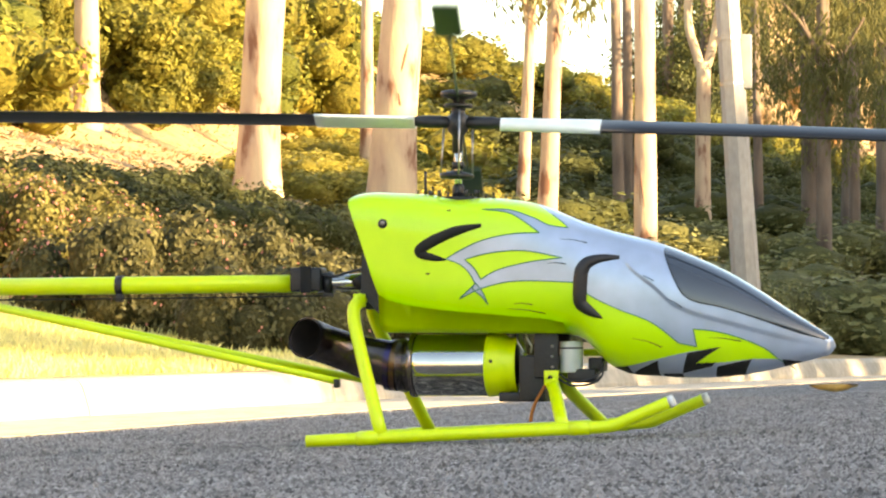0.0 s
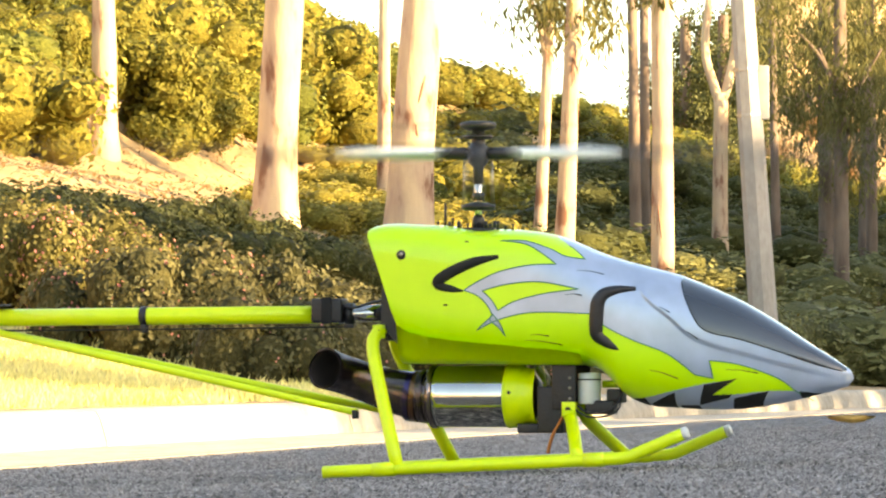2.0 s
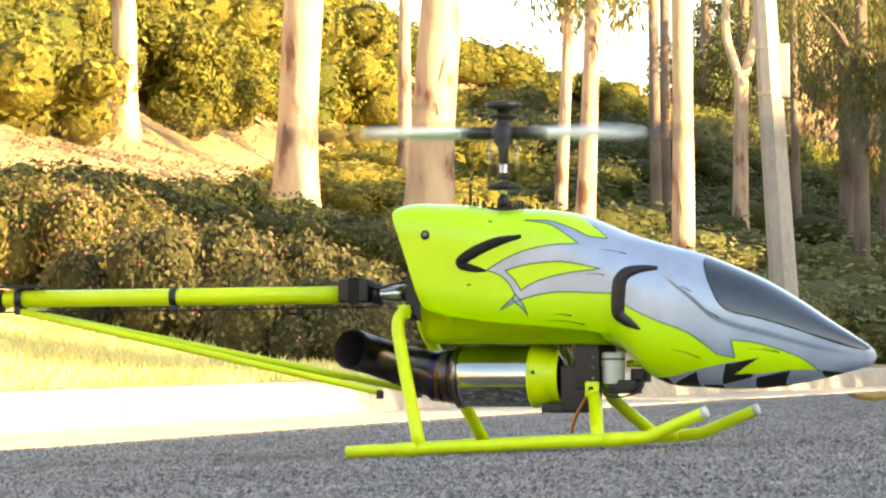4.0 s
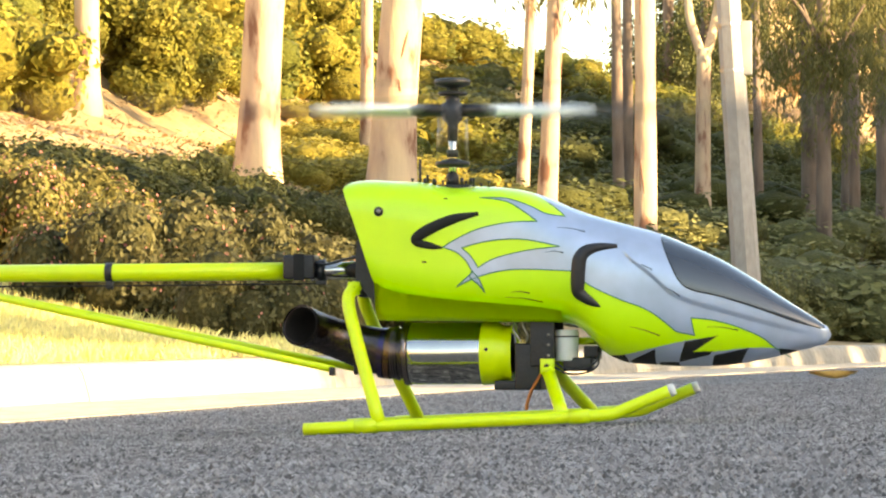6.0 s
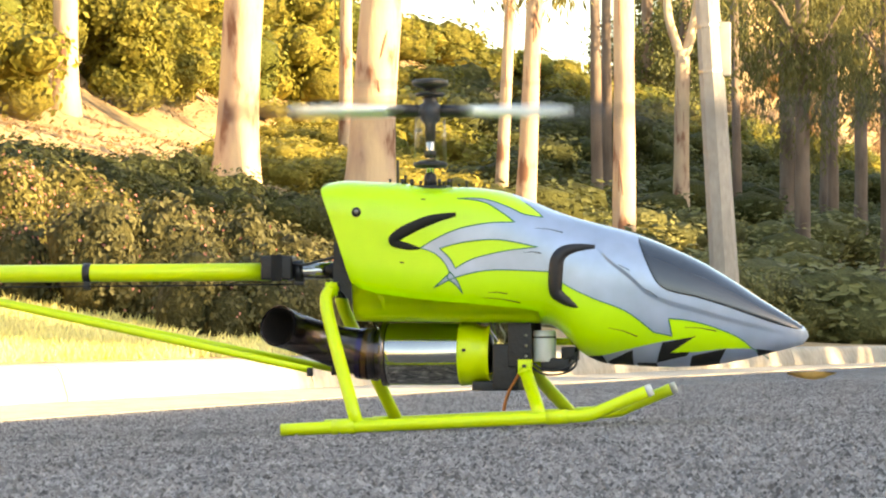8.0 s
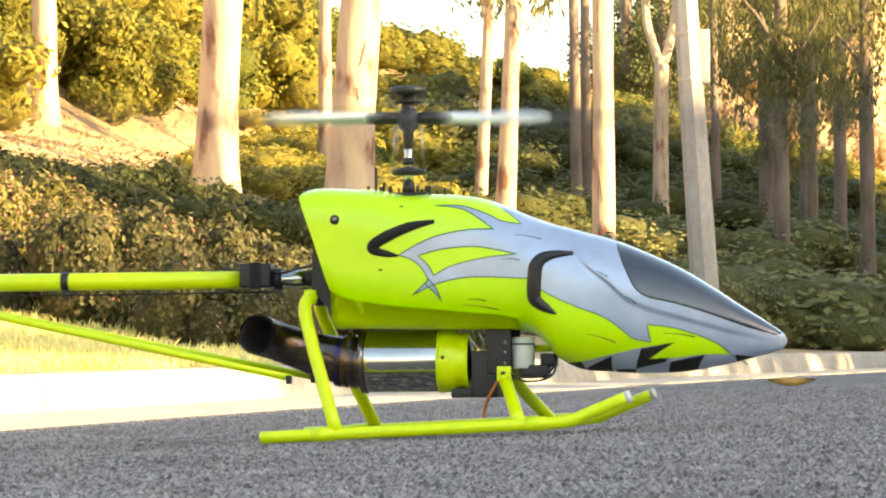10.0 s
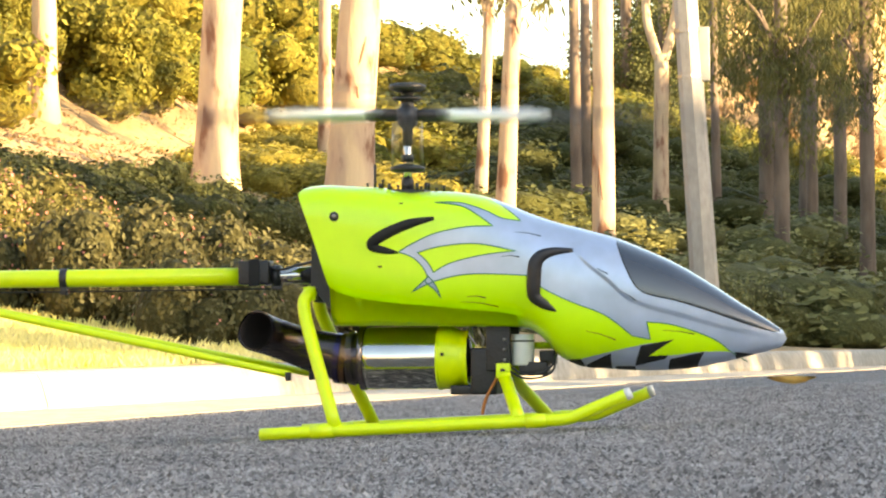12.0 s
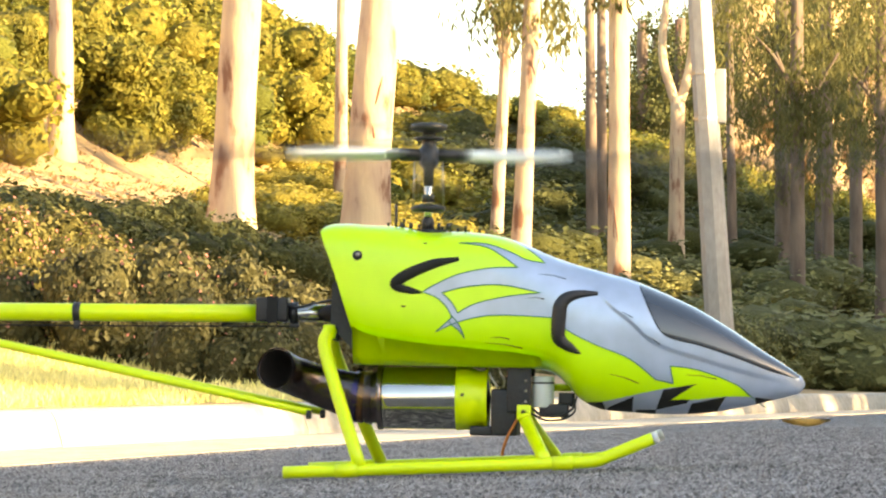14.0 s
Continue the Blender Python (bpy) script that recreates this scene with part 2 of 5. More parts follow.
def tube(path, radius, sides=12, bm=None, caps=True, squash=1.0):
    """A round bar along a path; radius is one number or one for each point."""
    bm = bm or bmesh.new()
    pts = [Vector(p) for p in path]
    radii = [float(r) for r in radius] if isinstance(radius, (list, tuple)) else [radius] * len(pts)
    rings, side = [], None
    for i, p in enumerate(pts):
        way = (pts[min(i + 1, len(pts) - 1)] - pts[max(i - 1, 0)]).normalized()
        if side is None:
            side = way.orthogonal().normalized()
        side = (side - way * side.dot(way)).normalized()
        up = way.cross(side)
        rings.append([bm.verts.new(p + radii[i] * (math.cos(a) * side + squash * math.sin(a) * up)) for a in (2 * math.pi * k / sides for k in range(sides))])
    for a, b in zip(rings, rings[1:]):
        for k in range(sides):
            bm.faces.new((a[k], a[(k + 1) % sides], b[(k + 1) % sides], b[k]))
    if caps:
        bm.faces.new(rings[0][::-1])
        bm.faces.new(rings[-1])
    return bm


def smooth_path(points, steps=6):
    """Catmull-Rom through the points."""
    p = [Vector(q) for q in points]
    p = [2 * p[0] - p[1]] + p + [2 * p[-1] - p[-2]]
    out = []
    for a, b, c, d in zip(p, p[1:], p[2:], p[3:]):
        for k in range(steps):
            t = k / steps
            out.append(0.5 * (2 * b + (c - a) * t + (2 * a - 5 * b + 4 * c - d) * t * t + (3 * b - a - 3 * c + d) * t ** 3))
    return out + [p[-2]]


def block(lo, hi, bevel=0.002, bm=None, turn=None):
    made = bmesh.new()
    bmesh.ops.create_cube(made, size=1.0)
    size, mid = Vector(hi) - Vector(lo), (Vector(hi) + Vector(lo)) / 2
    for v in made.verts:
        v.co = Vector((v.co.x * size.x, v.co.y * size.y, v.co.z * size.z))
    if bevel:
        bmesh.ops.bevel(made, geom=made.edges[:], offset=bevel, segments=2, affect="EDGES", profile=0.7)
    for v in made.verts:
        v.co = ((turn @ v.co) if turn else v.co) + mid
    if bm is None:
        return made
    lookup = {v: bm.verts.new(v.co) for v in made.verts}
    for f in made.faces:
        bm.faces.new([lookup[v] for v in f.verts])
    made.free()
    return bm


def revolve(profile, axis_point, axis, sides=40):
    """Turn (distance along, radius) pairs round an axis."""
    axis, base, bm = Vector(axis).normalized(), Vector(axis_point), bmesh.new()
    side = axis.orthogonal().normalized()
    up = axis.cross(side)
    rings = [[bm.verts.new(base + axis * a + r * (math.cos(t) * side + math.sin(t) * up)) for t in (2 * math.pi * k / sides for k in range(sides))] for a, r in profile]
    for a, b in zip(rings, rings[1:]):
        for k in range(sides):
            bm.faces.new((a[k], a[(k + 1) % sides], b[(k + 1) % sides], b[k]))
    bmesh.ops.recalc_face_normals(bm, faces=bm.faces[:])
    return bm


def curve_of(knots):
    """A smooth function through (x, value) knots."""
    xs, ys = np.array([k[0] for k in knots]), np.array([k[1] for k in knots])
    slope = np.gradient(ys, xs)

    def value(x):
        x = np.clip(x, xs[0], xs[-1])
        i = np.clip(np.searchsorted(xs, x) - 1, 0, len(xs) - 2)
        h = xs[i + 1] - xs[i]
        t = (x - xs[i]) / h
        return ((2 * t ** 3 - 3 * t ** 2 + 1) * ys[i] + (t ** 3 - 2 * t ** 2 + t) * h * slope[i]
                + (3 * t ** 2 - 2 * t ** 3) * ys[i + 1] + (t ** 3 - t ** 2) * h * slope[i + 1])
    return value


# ---- the setting: a road that runs away to the right, gutter, kerb and a bank on its far side ----
EDGE, ALONG, ACROSS = Vector((-1.242, 10.7, 0)), Vector((0.2695, 0.963, 0)), Vector((0.963, -0.2695, 0))
GUTTER, KERB = 0.9, 0.16
EDGE_Z = -0.078


def spot(s, v, z=0.0):
    """s metres along the road's edge, v metres out onto the road from it."""
    p = EDGE + ALONG * s + ACROSS * v
    return Vector((p.x, p.y, z))


def bearing_spot(b, u):
    """The plan place seen at bearing b (x over y), u metres up the bank from the kerb."""
    d = (u + 4.98) / (0.2695 - 0.963 * b)
    return Vector((b * d, d, 0))


def bank_u(x, y):
    return -(Vector((x, y, 0)) - EDGE).dot(ACROSS) - GUTTER


def rise(s):
    """The road climbs a little further along."""
    return 0.09 * (1 - math.exp(-max(s, 0) / 12))


def road_z(v, s=0.0):
    return rise(s) + EDGE_Z + (0.03 * v if v < 4.6 else 0.138 - 0.03 * (v - 4.6))


BANK = curve_of([(0, 0.050), (0.8, 0.095), (2.0, 0.24), (3.5, 0.50), (5.4, 1.40), (7.5, 2.05), (10.1, 2.67), (12.5, 4.2), (14.5, 5.55), (17, 5.9), (60, 6.0), (2500, 6.0)])


def bank_z(x, y):
    u = bank_u(x, y)
    a, c = min(1, max(0, (x / max(y, 1) - 0.068) / 0.02)) * (y > 80), min(1, max(0, (u - 17) / 11))
    foot = rise((Vector((x, y, 0)) - EDGE).dot(ALONG)) * min(1, max(0, 1 - u / 3))
    return foot + 21 * a * a * (3 - 2 * a) * c * c * (3 - 2 * c) + float(BANK(u)) + 0.10 * min(1, max(0, (u - 0.5) / 3)) * noise.noise(Vector((x * 0.45, y * 0.45, 0)))


def sheet(name, ss, vs, height, mat, label, category):
    verts = [spot(s, v, height(s, v)) for s in ss for v in vs]
    n = len(vs)
    faces = [(i * n + j, i * n + j + 1, (i + 1) * n + j + 1, (i + 1) * n + j) for i in range(len(ss) - 1) for j in range(n - 1)]
    return tagged(grid_mesh(name, verts, faces, mat), label, category, kind="structure")


def make_setting():
    far = [-900, -300, -120, -60]
    ss = far + [x * 0.5 - 30 for x in range(0, 340)] + list(range(141, 230, 3)) + [300, 600, 1500, 2500]
    us = [0.11, 0.4] + [0.4 + 0.4 * k for k in range(1, 48)] + [20.5, 22, 23.5, 25, 26.5, 28, 32, 40, 60, 120, 400, 2500]
    sheet("ground", ss, [-GUTTER - u for u in us][::-1], lambda s, v: bank_z(*spot(s, v).xy), SOIL, "bare sunlit bank of dry soil rising from the kerb", "bank")
    vs = [0, 0.5, 1, 2, 3, 4, 4.6, 5.5, 7, 9.2]
    ss = far + list(range(-40, 0, 4)) + list(range(0, 60)) + list(range(60, 160, 4)) + [200, 300, 600, 1500, 2500]
    sheet("road", ss, vs, lambda s, v: road_z(v, s), ASPHALT, "grey worn asphalt road with pale chippings", "road")
    sheet("ground_beyond", far + [0, 60, 200, 800, 2500], [9.2, 9.4, 14, 40, 200, 2500], lambda s, v: 0.02 + (0.10 if v > 9.3 else -0.02), SOIL, "flat dry ground on the other side of the road", "ground")


def make_gutter():
    """Concrete gutter slabs and kerb stones, laid end to end along the road."""
    gutter = tagged(new("gutter"), "pale concrete gutter beside the asphalt, brightly lit", "gutter", kind="structure")
    kerb = tagged(new("kerb"), "weathered concrete kerb with rounded edge", "kerb", kind="structure")
    length = 3.0

    def stone(profile):
        bm = bmesh.new()
        rings = [[bm.verts.new(ALONG * s + ACROSS * v + Vector((0, 0, z))) for v, z in profile] for s in (0.006, length - 0.006)]
        n = len(profile)
        for k in range(n):
            bm.faces.new((rings[0][k], rings[0][(k + 1) % n], rings[1][(k + 1) % n], rings[1][k]))
        bm.faces.new(rings[0][::-1])
        bm.faces.new(rings[1])
        me = bpy.data.meshes.new("stone")
        bm.to_mesh(me)
        bm.free()
        me.materials.append(CONCRETE)
        return me
    slab = stone([(-0.004, EDGE_Z - 0.1), (-0.004, EDGE_Z + 0.004), (-0.30, EDGE_Z - 0.008), (-GUTTER, EDGE_Z - 0.004), (-GUTTER, EDGE_Z - 0.1)])
    z = EDGE_Z - 0.004
    curb = stone([(-GUTTER + 0.02, z - 0.08), (-GUTTER + 0.01, z + 0.02), (-GUTTER - 0.015, z + 0.10), (-GUTTER - 0.03, z + 0.125), (-GUTTER - 0.055, z + 0.135), (-GUTTER - KERB, z + 0.138), (-GUTTER - KERB, z - 0.1)])
    for k in range(-10, 60):
        for name, me, owner in (("slab", slab, gutter), ("kerb_stone", curb, kerb)):
            ob = new(name, me)
            low, high = rise(k * length), rise((k + 1) * length)
            ob.parent = owner
            ob.matrix_basis = Matrix.Translation(EDGE + ALONG * (k * length) + Vector((0, 0, low))) @ Matrix.Rotation(math.atan2(high - low, length), 4, ACROSS)


def make_shade_blocks():
    """Unseen stucco blocks added across the road, behind the camera, whose shade lies over road and bank."""
    # each height is set by how far up the bank its shadow should reach
    for name, s0, s1, v0, v1, h, label in (("building", -120, 17.5, 13.5, 24, 3.53, "unseen long beige shade block across the road"), ("building", 19.2, 23.4, 13.5, 24, 7.6, "unseen tall narrow beige shade block across the road"), ("building", 23.8, 31.5, 13.5, 24, 6.3, "unseen taller beige shade block across the road"), ("building", 32, 47, 13.5, 24, 9.6, "unseen beige shade block 9.6 m high across the road"), ("building", 47.5, 56, 13.5, 24, 12.2, "unseen beige shade block 12.2 m high across the road"), ("building", 56.5, 100, 13.5, 24, 13.2, "unseen beige shade block 13.2 m high across the road")):
        blocker = tagged(new(name), label, "building")
        bm = bmesh.new()
        low = [bm.verts.new(spot(s, v, 0.0)) for s, v in ((s0, v0), (s1, v0), (s1, v1), (s0, v1))]
        top = [bm.verts.new(spot(s, v, h - 0.3)) for s, v in ((s0, v0), (s1, v0), (s1, v1), (s0, v1))]
        for k in range(4):
            bm.faces.new((low[k], low[(k + 1) % 4], top[(k + 1) % 4], top[k]))
        bm.faces.new(top)
        part("wall", bm, STUCCO, blocker, smooth=False)
        bm = bmesh.new()
        low = [bm.verts.new(spot(s, v, h - 0.29)) for s, v in ((s0 - 0.2, v0 - 0.2), (s1 + 0.2, v0 - 0.2), (s1 + 0.2, v1 + 0.2), (s0 - 0.2, v1 + 0.2))]
        top = [bm.verts.new(v.co + Vector((0, 0, 0.29))) for v in low]
        for k in range(4):
            bm.faces.new((low[k], low[(k + 1) % 4], top[(k + 1) % 4], top[k]))
        bm.faces.new(top)
        bm.faces.new(low[::-1])
        part("roof", bm, STUCCO, blocker, smooth=False)


make_setting()
make_gutter()
make_shade_blocks()


# ---- plants ----
def leaf_cloud(count, size, rng, shape, long=1.8, droop=0.0):
    """Verts and faces of many small folded leaves; shape(rng) gives a place and an outward way."""
    verts, faces = [], []
    for _ in range(count):
        p, out = shape(rng)
        tip = Vector((rng.gauss(0, 1), rng.gauss(0, 1), rng.gauss(0, 1))).normalized()
        if droop:
            tip = (tip + out * 0.8 + Vector((0, 0, -droop))).normalized()
            side = tip.cross(Vector((rng.gauss(0, 1), rng.gauss(0, 1), rng.gauss(0, 1)))).normalized()
        else:
            face = (out + tip * 0.55).normalized()
            tip = face.cross(Vector((rng.gauss(0, 1), rng.gauss(0, 1), rng.gauss(0, 1)))).normalized()
            side = tip.cross(face)
        k = size * rng.uniform(0.6, 1.3)
        a, b = p, p + tip * k * long
        m = (a + b) / 2 + out * k * 0.12
        i = len(verts)
        verts += [a, m + side * k * 0.5, b, m - side * k * 0.5]
        faces.append((i, i + 1, i + 2, i + 3))
    return verts, faces


def shrub_proto(seed, leaves, size, mat, flowers=0, boxy=0.0, tall=1.0):
    """A unit mound: solid core in shade-darkened leaf colour, lumpy crown of leaves; about 2 wide and 1 high, standing
    on z = 0.
    """
    rng = random.Random(seed)
    lumps = [(Vector((rng.uniform(-0.62, 0.62), rng.uniform(-0.62, 0.62), rng.uniform(0.12, 0.62))), rng.uniform(0.26, 0.46)) for _ in range(17)]
    if boxy:
        lumps = [(Vector((x, y, z)), 0.34) for x in (-0.66, -0.22, 0.22, 0.66) for y in (-0.5, 0, 0.5) for z in (0.2, 0.66)]

    lumps = [(Vector((c.x, c.y, c.z * tall)), rad) for c, rad in lumps]
    if tall > 1:
        lumps += [(Vector((rng.uniform(-0.5, 0.5), rng.uniform(-0.5, 0.5), rng.uniform(0.2, 0.66 * tall))), 0.42) for _ in range(14)]

    def shape(r):
        c, rad = r.choice(lumps)
        out = Vector((r.gauss(0, 1), r.gauss(0, 1), r.gauss(0.15, 1))).normalized()
        p = c + out * rad * r.uniform(0.76, 1.06)
        p.z = max(p.z, 0.0)
        return p, out
    shrub = new("shrub")
    verts, faces = leaf_cloud(leaves, size, rng, shape)
    grid_mesh("crown", verts, faces, mat, shrub, smooth=False)
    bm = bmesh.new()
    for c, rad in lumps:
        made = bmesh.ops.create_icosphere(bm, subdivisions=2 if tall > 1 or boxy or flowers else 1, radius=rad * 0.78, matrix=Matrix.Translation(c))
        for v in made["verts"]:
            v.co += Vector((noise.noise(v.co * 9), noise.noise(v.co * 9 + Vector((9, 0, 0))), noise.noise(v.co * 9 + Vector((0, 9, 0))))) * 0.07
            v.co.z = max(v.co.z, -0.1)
    part("core", bm, CORE_SHADE[mat], shrub)
    if flowers:
        verts, faces = leaf_cloud(flowers, size * 0.9, rng, shape, 1.0)
        tagged(grid_mesh("flower", verts, faces, FLOWER, shrub, "pink flower heads", smooth=False), kind="stuff")
    return shrub


def joined(name, protos, places, mats, label):
    """Far shrubs that nobody could count, as one mesh."""
    verts, faces, slots, base = [], [], [], 0
    for k, (p, wide, high, turn) in enumerate(places):
        for ob in protos[k % len(protos)].children:
            co = np.empty(len(ob.data.vertices) * 3)
            ob.data.vertices.foreach_get("co", co)
            co = co.reshape(-1, 3) * (wide, wide, high)
            c, n = math.cos(turn), math.sin(turn)
            verts.append(np.stack([co[:, 0] * c - co[:, 1] * n + p.x, co[:, 0] * n + co[:, 1] * c + p.y, co[:, 2] + p.z], -1))
            f = [[base + i for i in q.vertices] for q in ob.data.polygons]
            faces += f
            slots += [mats.index(ob.data.materials[0])] * len(f)
            base += len(co)
    me = bpy.data.meshes.new(name)
    me.from_pydata(np.concatenate(verts).tolist(), [], faces)
    for m in mats:
        me.materials.append(m)
    me.polygons.foreach_set("use_smooth", [i % 2 == 1 for i in slots])
    me.polygons.foreach_set("material_index", slots)
    me.update()
    for proto in protos:
        for ob in list(proto.children):
            bpy.data.objects.remove(ob)
        bpy.data.objects.remove(proto)
    return tagged(new(name, me), label, "shrubs", kind="stuff")


def scatter(protos, places, label, group):
    """The first use of each proto is the proto itself."""
    fresh = list(protos)
    for k, (p, wide, high, turn) in enumerate(places):
        m = Matrix.Translation(p) @ Matrix.Rotation(turn, 4, "Z")
        src = protos[k % len(protos)]
        if src in fresh:
            fresh.remove(src)
            ob = src
            ob.matrix_basis = m
        else:
            ob = copy_thing(src, m)
        ob.scale = (wide, wide, high)
        tagged(ob, label, "shrub", group)


def on_bank(x, y, sink=0.05):
    return Vector((x, y, bank_z(x, y) - sink))


def make_shrubs():
    rng = random.Random(5)
    turn = lambda: rng.uniform(0, 6.28)
    # crest and upper slope
    places, shady = [], []
    for k in range(36, 300):
        s = k / 2
        for u in (10.8, 12.4, 14.0, 15.6):
            if (k + int(u * 5)) % 4:
                continue
            p = spot(s + rng.uniform(-0.9, 0.9), -GUTTER - u + rng.uniform(-0.7, 0.7))
            b = p.x / p.y
            if abs(b) > 0.132 or (u < 12 and -0.10 < b < -0.035):
                continue
            k2 = rng.uniform(0.8, 1.2)
            # below the crest on the right, shrubs take the leaf colour darkened for shade
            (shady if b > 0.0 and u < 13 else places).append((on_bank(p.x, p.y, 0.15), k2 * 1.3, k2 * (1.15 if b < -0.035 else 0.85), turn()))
    joined("bank_shrubs", [shrub_proto(20 + k, 2500, 0.050, leafy) for k, leafy in enumerate((LEAF_SUNNY, LEAF_GREEN, LEAF_SUNNY))], places, [LEAF_SUNNY, CORE_SHADE[LEAF_SUNNY], LEAF_GREEN, CORE_SHADE[LEAF_GREEN]], "rounded sunlit yellow-green shrubs massed on the bank")
    # clipped columns and a tall bush high on the slope
    places = [(on_bank(*bearing_spot(b, u).xy, 0.1), w, h, turn()) for b, u, w, h in ((-0.116, 11.4, 0.42, 0.45), (-0.1075, 11.4, 0.40, 0.48), (-0.099, 11.4, 0.42, 0.45), (-0.0775, 10.7, 0.66, 0.62), (-0.070, 11.0, 0.58, 0.50), (-0.123, 11.4, 0.40, 0.45), (-0.0625, 11.4, 0.6, 0.4))]
    scatter([shrub_proto(31, 12000, 0.066, LEAF_SUNNY, tall=3.4), shrub_proto(32, 12000, 0.066, LEAF_SUNNY, tall=3.0)], places, "tall clipped bush with sunlit yellow-green leaves", "clipped bushes on the bank")
    # cover on the slope further along the road, its shade put into the leaf colour
    places, low = shady, []
    for s in range(22, 130, 2):
        for u in (2.6, 4.2, 5.8, 7.4, 9.0, 10.6, 12.0):
            p = spot(s + rng.uniform(-0.8, 0.8), -GUTTER - u + rng.uniform(-0.6, 0.6))
            b = p.x / p.y
            if b < 0.008 or b > 0.132 or (b > 0.05 and s % 4 and u > 3):
                continue
            k = rng.uniform(0.7, 1.1)
            k *= 1.25 if b > 0.05 else 1.0
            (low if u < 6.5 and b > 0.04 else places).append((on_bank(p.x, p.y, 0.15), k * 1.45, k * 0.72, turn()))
    joined("foot_shrubs", [shrub_proto(45 + k, 2300, 0.044, LEAF_HEDGE) for k in range(2)], low, [LEAF_HEDGE, CORE_SHADE[LEAF_HEDGE]], "low olive green shrubs massed behind the hedge")
    joined("slope_shrubs", [shrub_proto(40 + k, 1800, 0.049, LEAF_DEEP) for k in range(3)], places, [LEAF_DEEP, CORE_SHADE[LEAF_DEEP]], "dense shrubs covering the bank, green darkened for its shade")
    # dry brush and dark trees beyond the crest
    places = []
    for k in range(66):
        p = bearing_spot(rng.uniform(0.070, 0.135), rng.uniform(16.5, 28))
        places.append((on_bank(p.x, p.y, 0.3), rng.uniform(1.0, 1.9), rng.uniform(1.2, 2.4), turn()))
    joined("dry_brush", [shrub_proto(90 + k, 1700, 0.046, DRY_BRUSH) for k in range(2)], places, [DRY_BRUSH, CORE_SHADE[DRY_BRUSH]], "tan leafless brush on the hillside beyond the crest")
    # low yellow ground cover between the trunks
    places = []
    for k in range(58):
        p = bearing_spot(rng.uniform(-0.050, 0.0), rng.uniform(5.8, 11.6))
        places.append((on_bank(p.x, p.y, 0.1), rng.uniform(0.5, 0.8), rng.uniform(0.25, 0.5), turn()))
    scatter([shrub_proto(50, 1900, 0.058, LEAF_YELLOW), shrub_proto(51, 1900, 0.058, LEAF_YELLOW)], places, "low yellow-green ground cover in sunlight", "ground cover")
    # hedge row under the bare slope, its shade put into the dark leaf colour
    places = []
    for k in range(34):
        p = bearing_spot(-0.125 + 0.0042 * k, 4.9 + rng.uniform(-0.25, 0.25))
        places.append((on_bank(p.x, p.y, 0.1), rng.uniform(0.55, 0.75), rng.uniform(0.42, 0.55), turn()))
    scatter([shrub_proto(60 + k, 3200, 0.046, LEAF_DEEP) for k in range(2)], places, "low hedge shrub below the slope, green darkened for its shade", "hedge shrubs")
    # flowering shrubs along the foot of the bank
    places = []
    for b, u, w, h in [(-0.122, 4.0, 0.6, 0.74), (-0.114, 4.0, 0.6, 0.76), (-0.105, 4.0, 0.6, 0.76), (-0.098, 3.8, 0.6, 0.74), (-0.092, 3.5, 0.6, 0.74)] + [(-0.082 + 0.0075 * k, 2.6 - 0.13 * k, 0.62, 0.82 - 0.02 * k) for k in range(11)] + [(-0.05 + 0.008 * k, 1.5 - 0.03 * k, 0.5, 0.62 - 0.02 * k) for k in range(8)]:
        p = bearing_spot(b, u)
        places.append((on_bank(p.x, p.y, 0.08), w * rng.uniform(0.9, 1.15), h * rng.uniform(0.9, 1.1), turn()))
    # leaf colour lightened for the sunlit shrubs at left, darkened for the shaded rest
    scatter([shrub_proto(70, 5200, 0.037, LEAF_BLOOM_SUNLIT, flowers=1000)], places[:5], "shrub full of pale pink flowers, leaf colour lightened for sun", "flowering shrubs")
    scatter([shrub_proto(71, 4600, 0.036, LEAF_BLOOM_SHADED, flowers=420), shrub_proto(72, 4600, 0.036, LEAF_BLOOM_SHADED, flowers=130)], places[5:], "loose shrub dotted with pink flowers, green darkened for shade", "flowering shrubs")
    # clipped hedge behind the kerb further along
    places = []
    for k in range(18):
        p = spot(19 + 1.25 * k, -GUTTER - 1.7 + rng.uniform(-0.1, 0.1))
        places.append((on_bank(p.x, p.y, 0.1), rng.uniform(0.75, 0.9), rng.uniform(0.66, 0.8), math.atan2(ALONG.y, ALONG.x) + rng.uniform(-0.15, 0.15)))
    scatter([shrub_proto(80 + k, 5200, 0.034, LEAF_HEDGE, boxy=1) for k in range(2)], places, "clipped dark green hedge behind the kerb", "clipped hedge")


make_shrubs()


def make_grass():
    """Dry grass on the foot of the bank."""
    rng = random.Random(9)
    verts, faces = [], []
    for _ in range(26000):
        u = 0.2 + 3.6 * rng.random() ** 1.2
        p = bearing_spot(rng.uniform(-0.13, 0.02), u)
        if p.x / p.y > -0.06 and u > 1.2:
            continue
        z = bank_z(p.x, p.y)
        a = rng.uniform(0, 6.28)
        h, w = rng.uniform(0.02, 0.075), rng.uniform(0.006, 0.012)
        side, lean = Vector((math.cos(a), math.sin(a), 0)) * w, Vector((rng.gauss(0, 0.4), rng.gauss(0, 0.4), 1)) * h
        base = Vector((p.x, p.y, z - 0.01))
        i = len(verts)
        verts += [base - side, base + side, base + lean]
        faces.append((i, i + 1, i + 2))
    tagged(grid_mesh("grass", verts, faces, STRAW, smooth=False), "short dry yellow-green grass beside the kerb", "grass", kind="stuff")


make_grass()


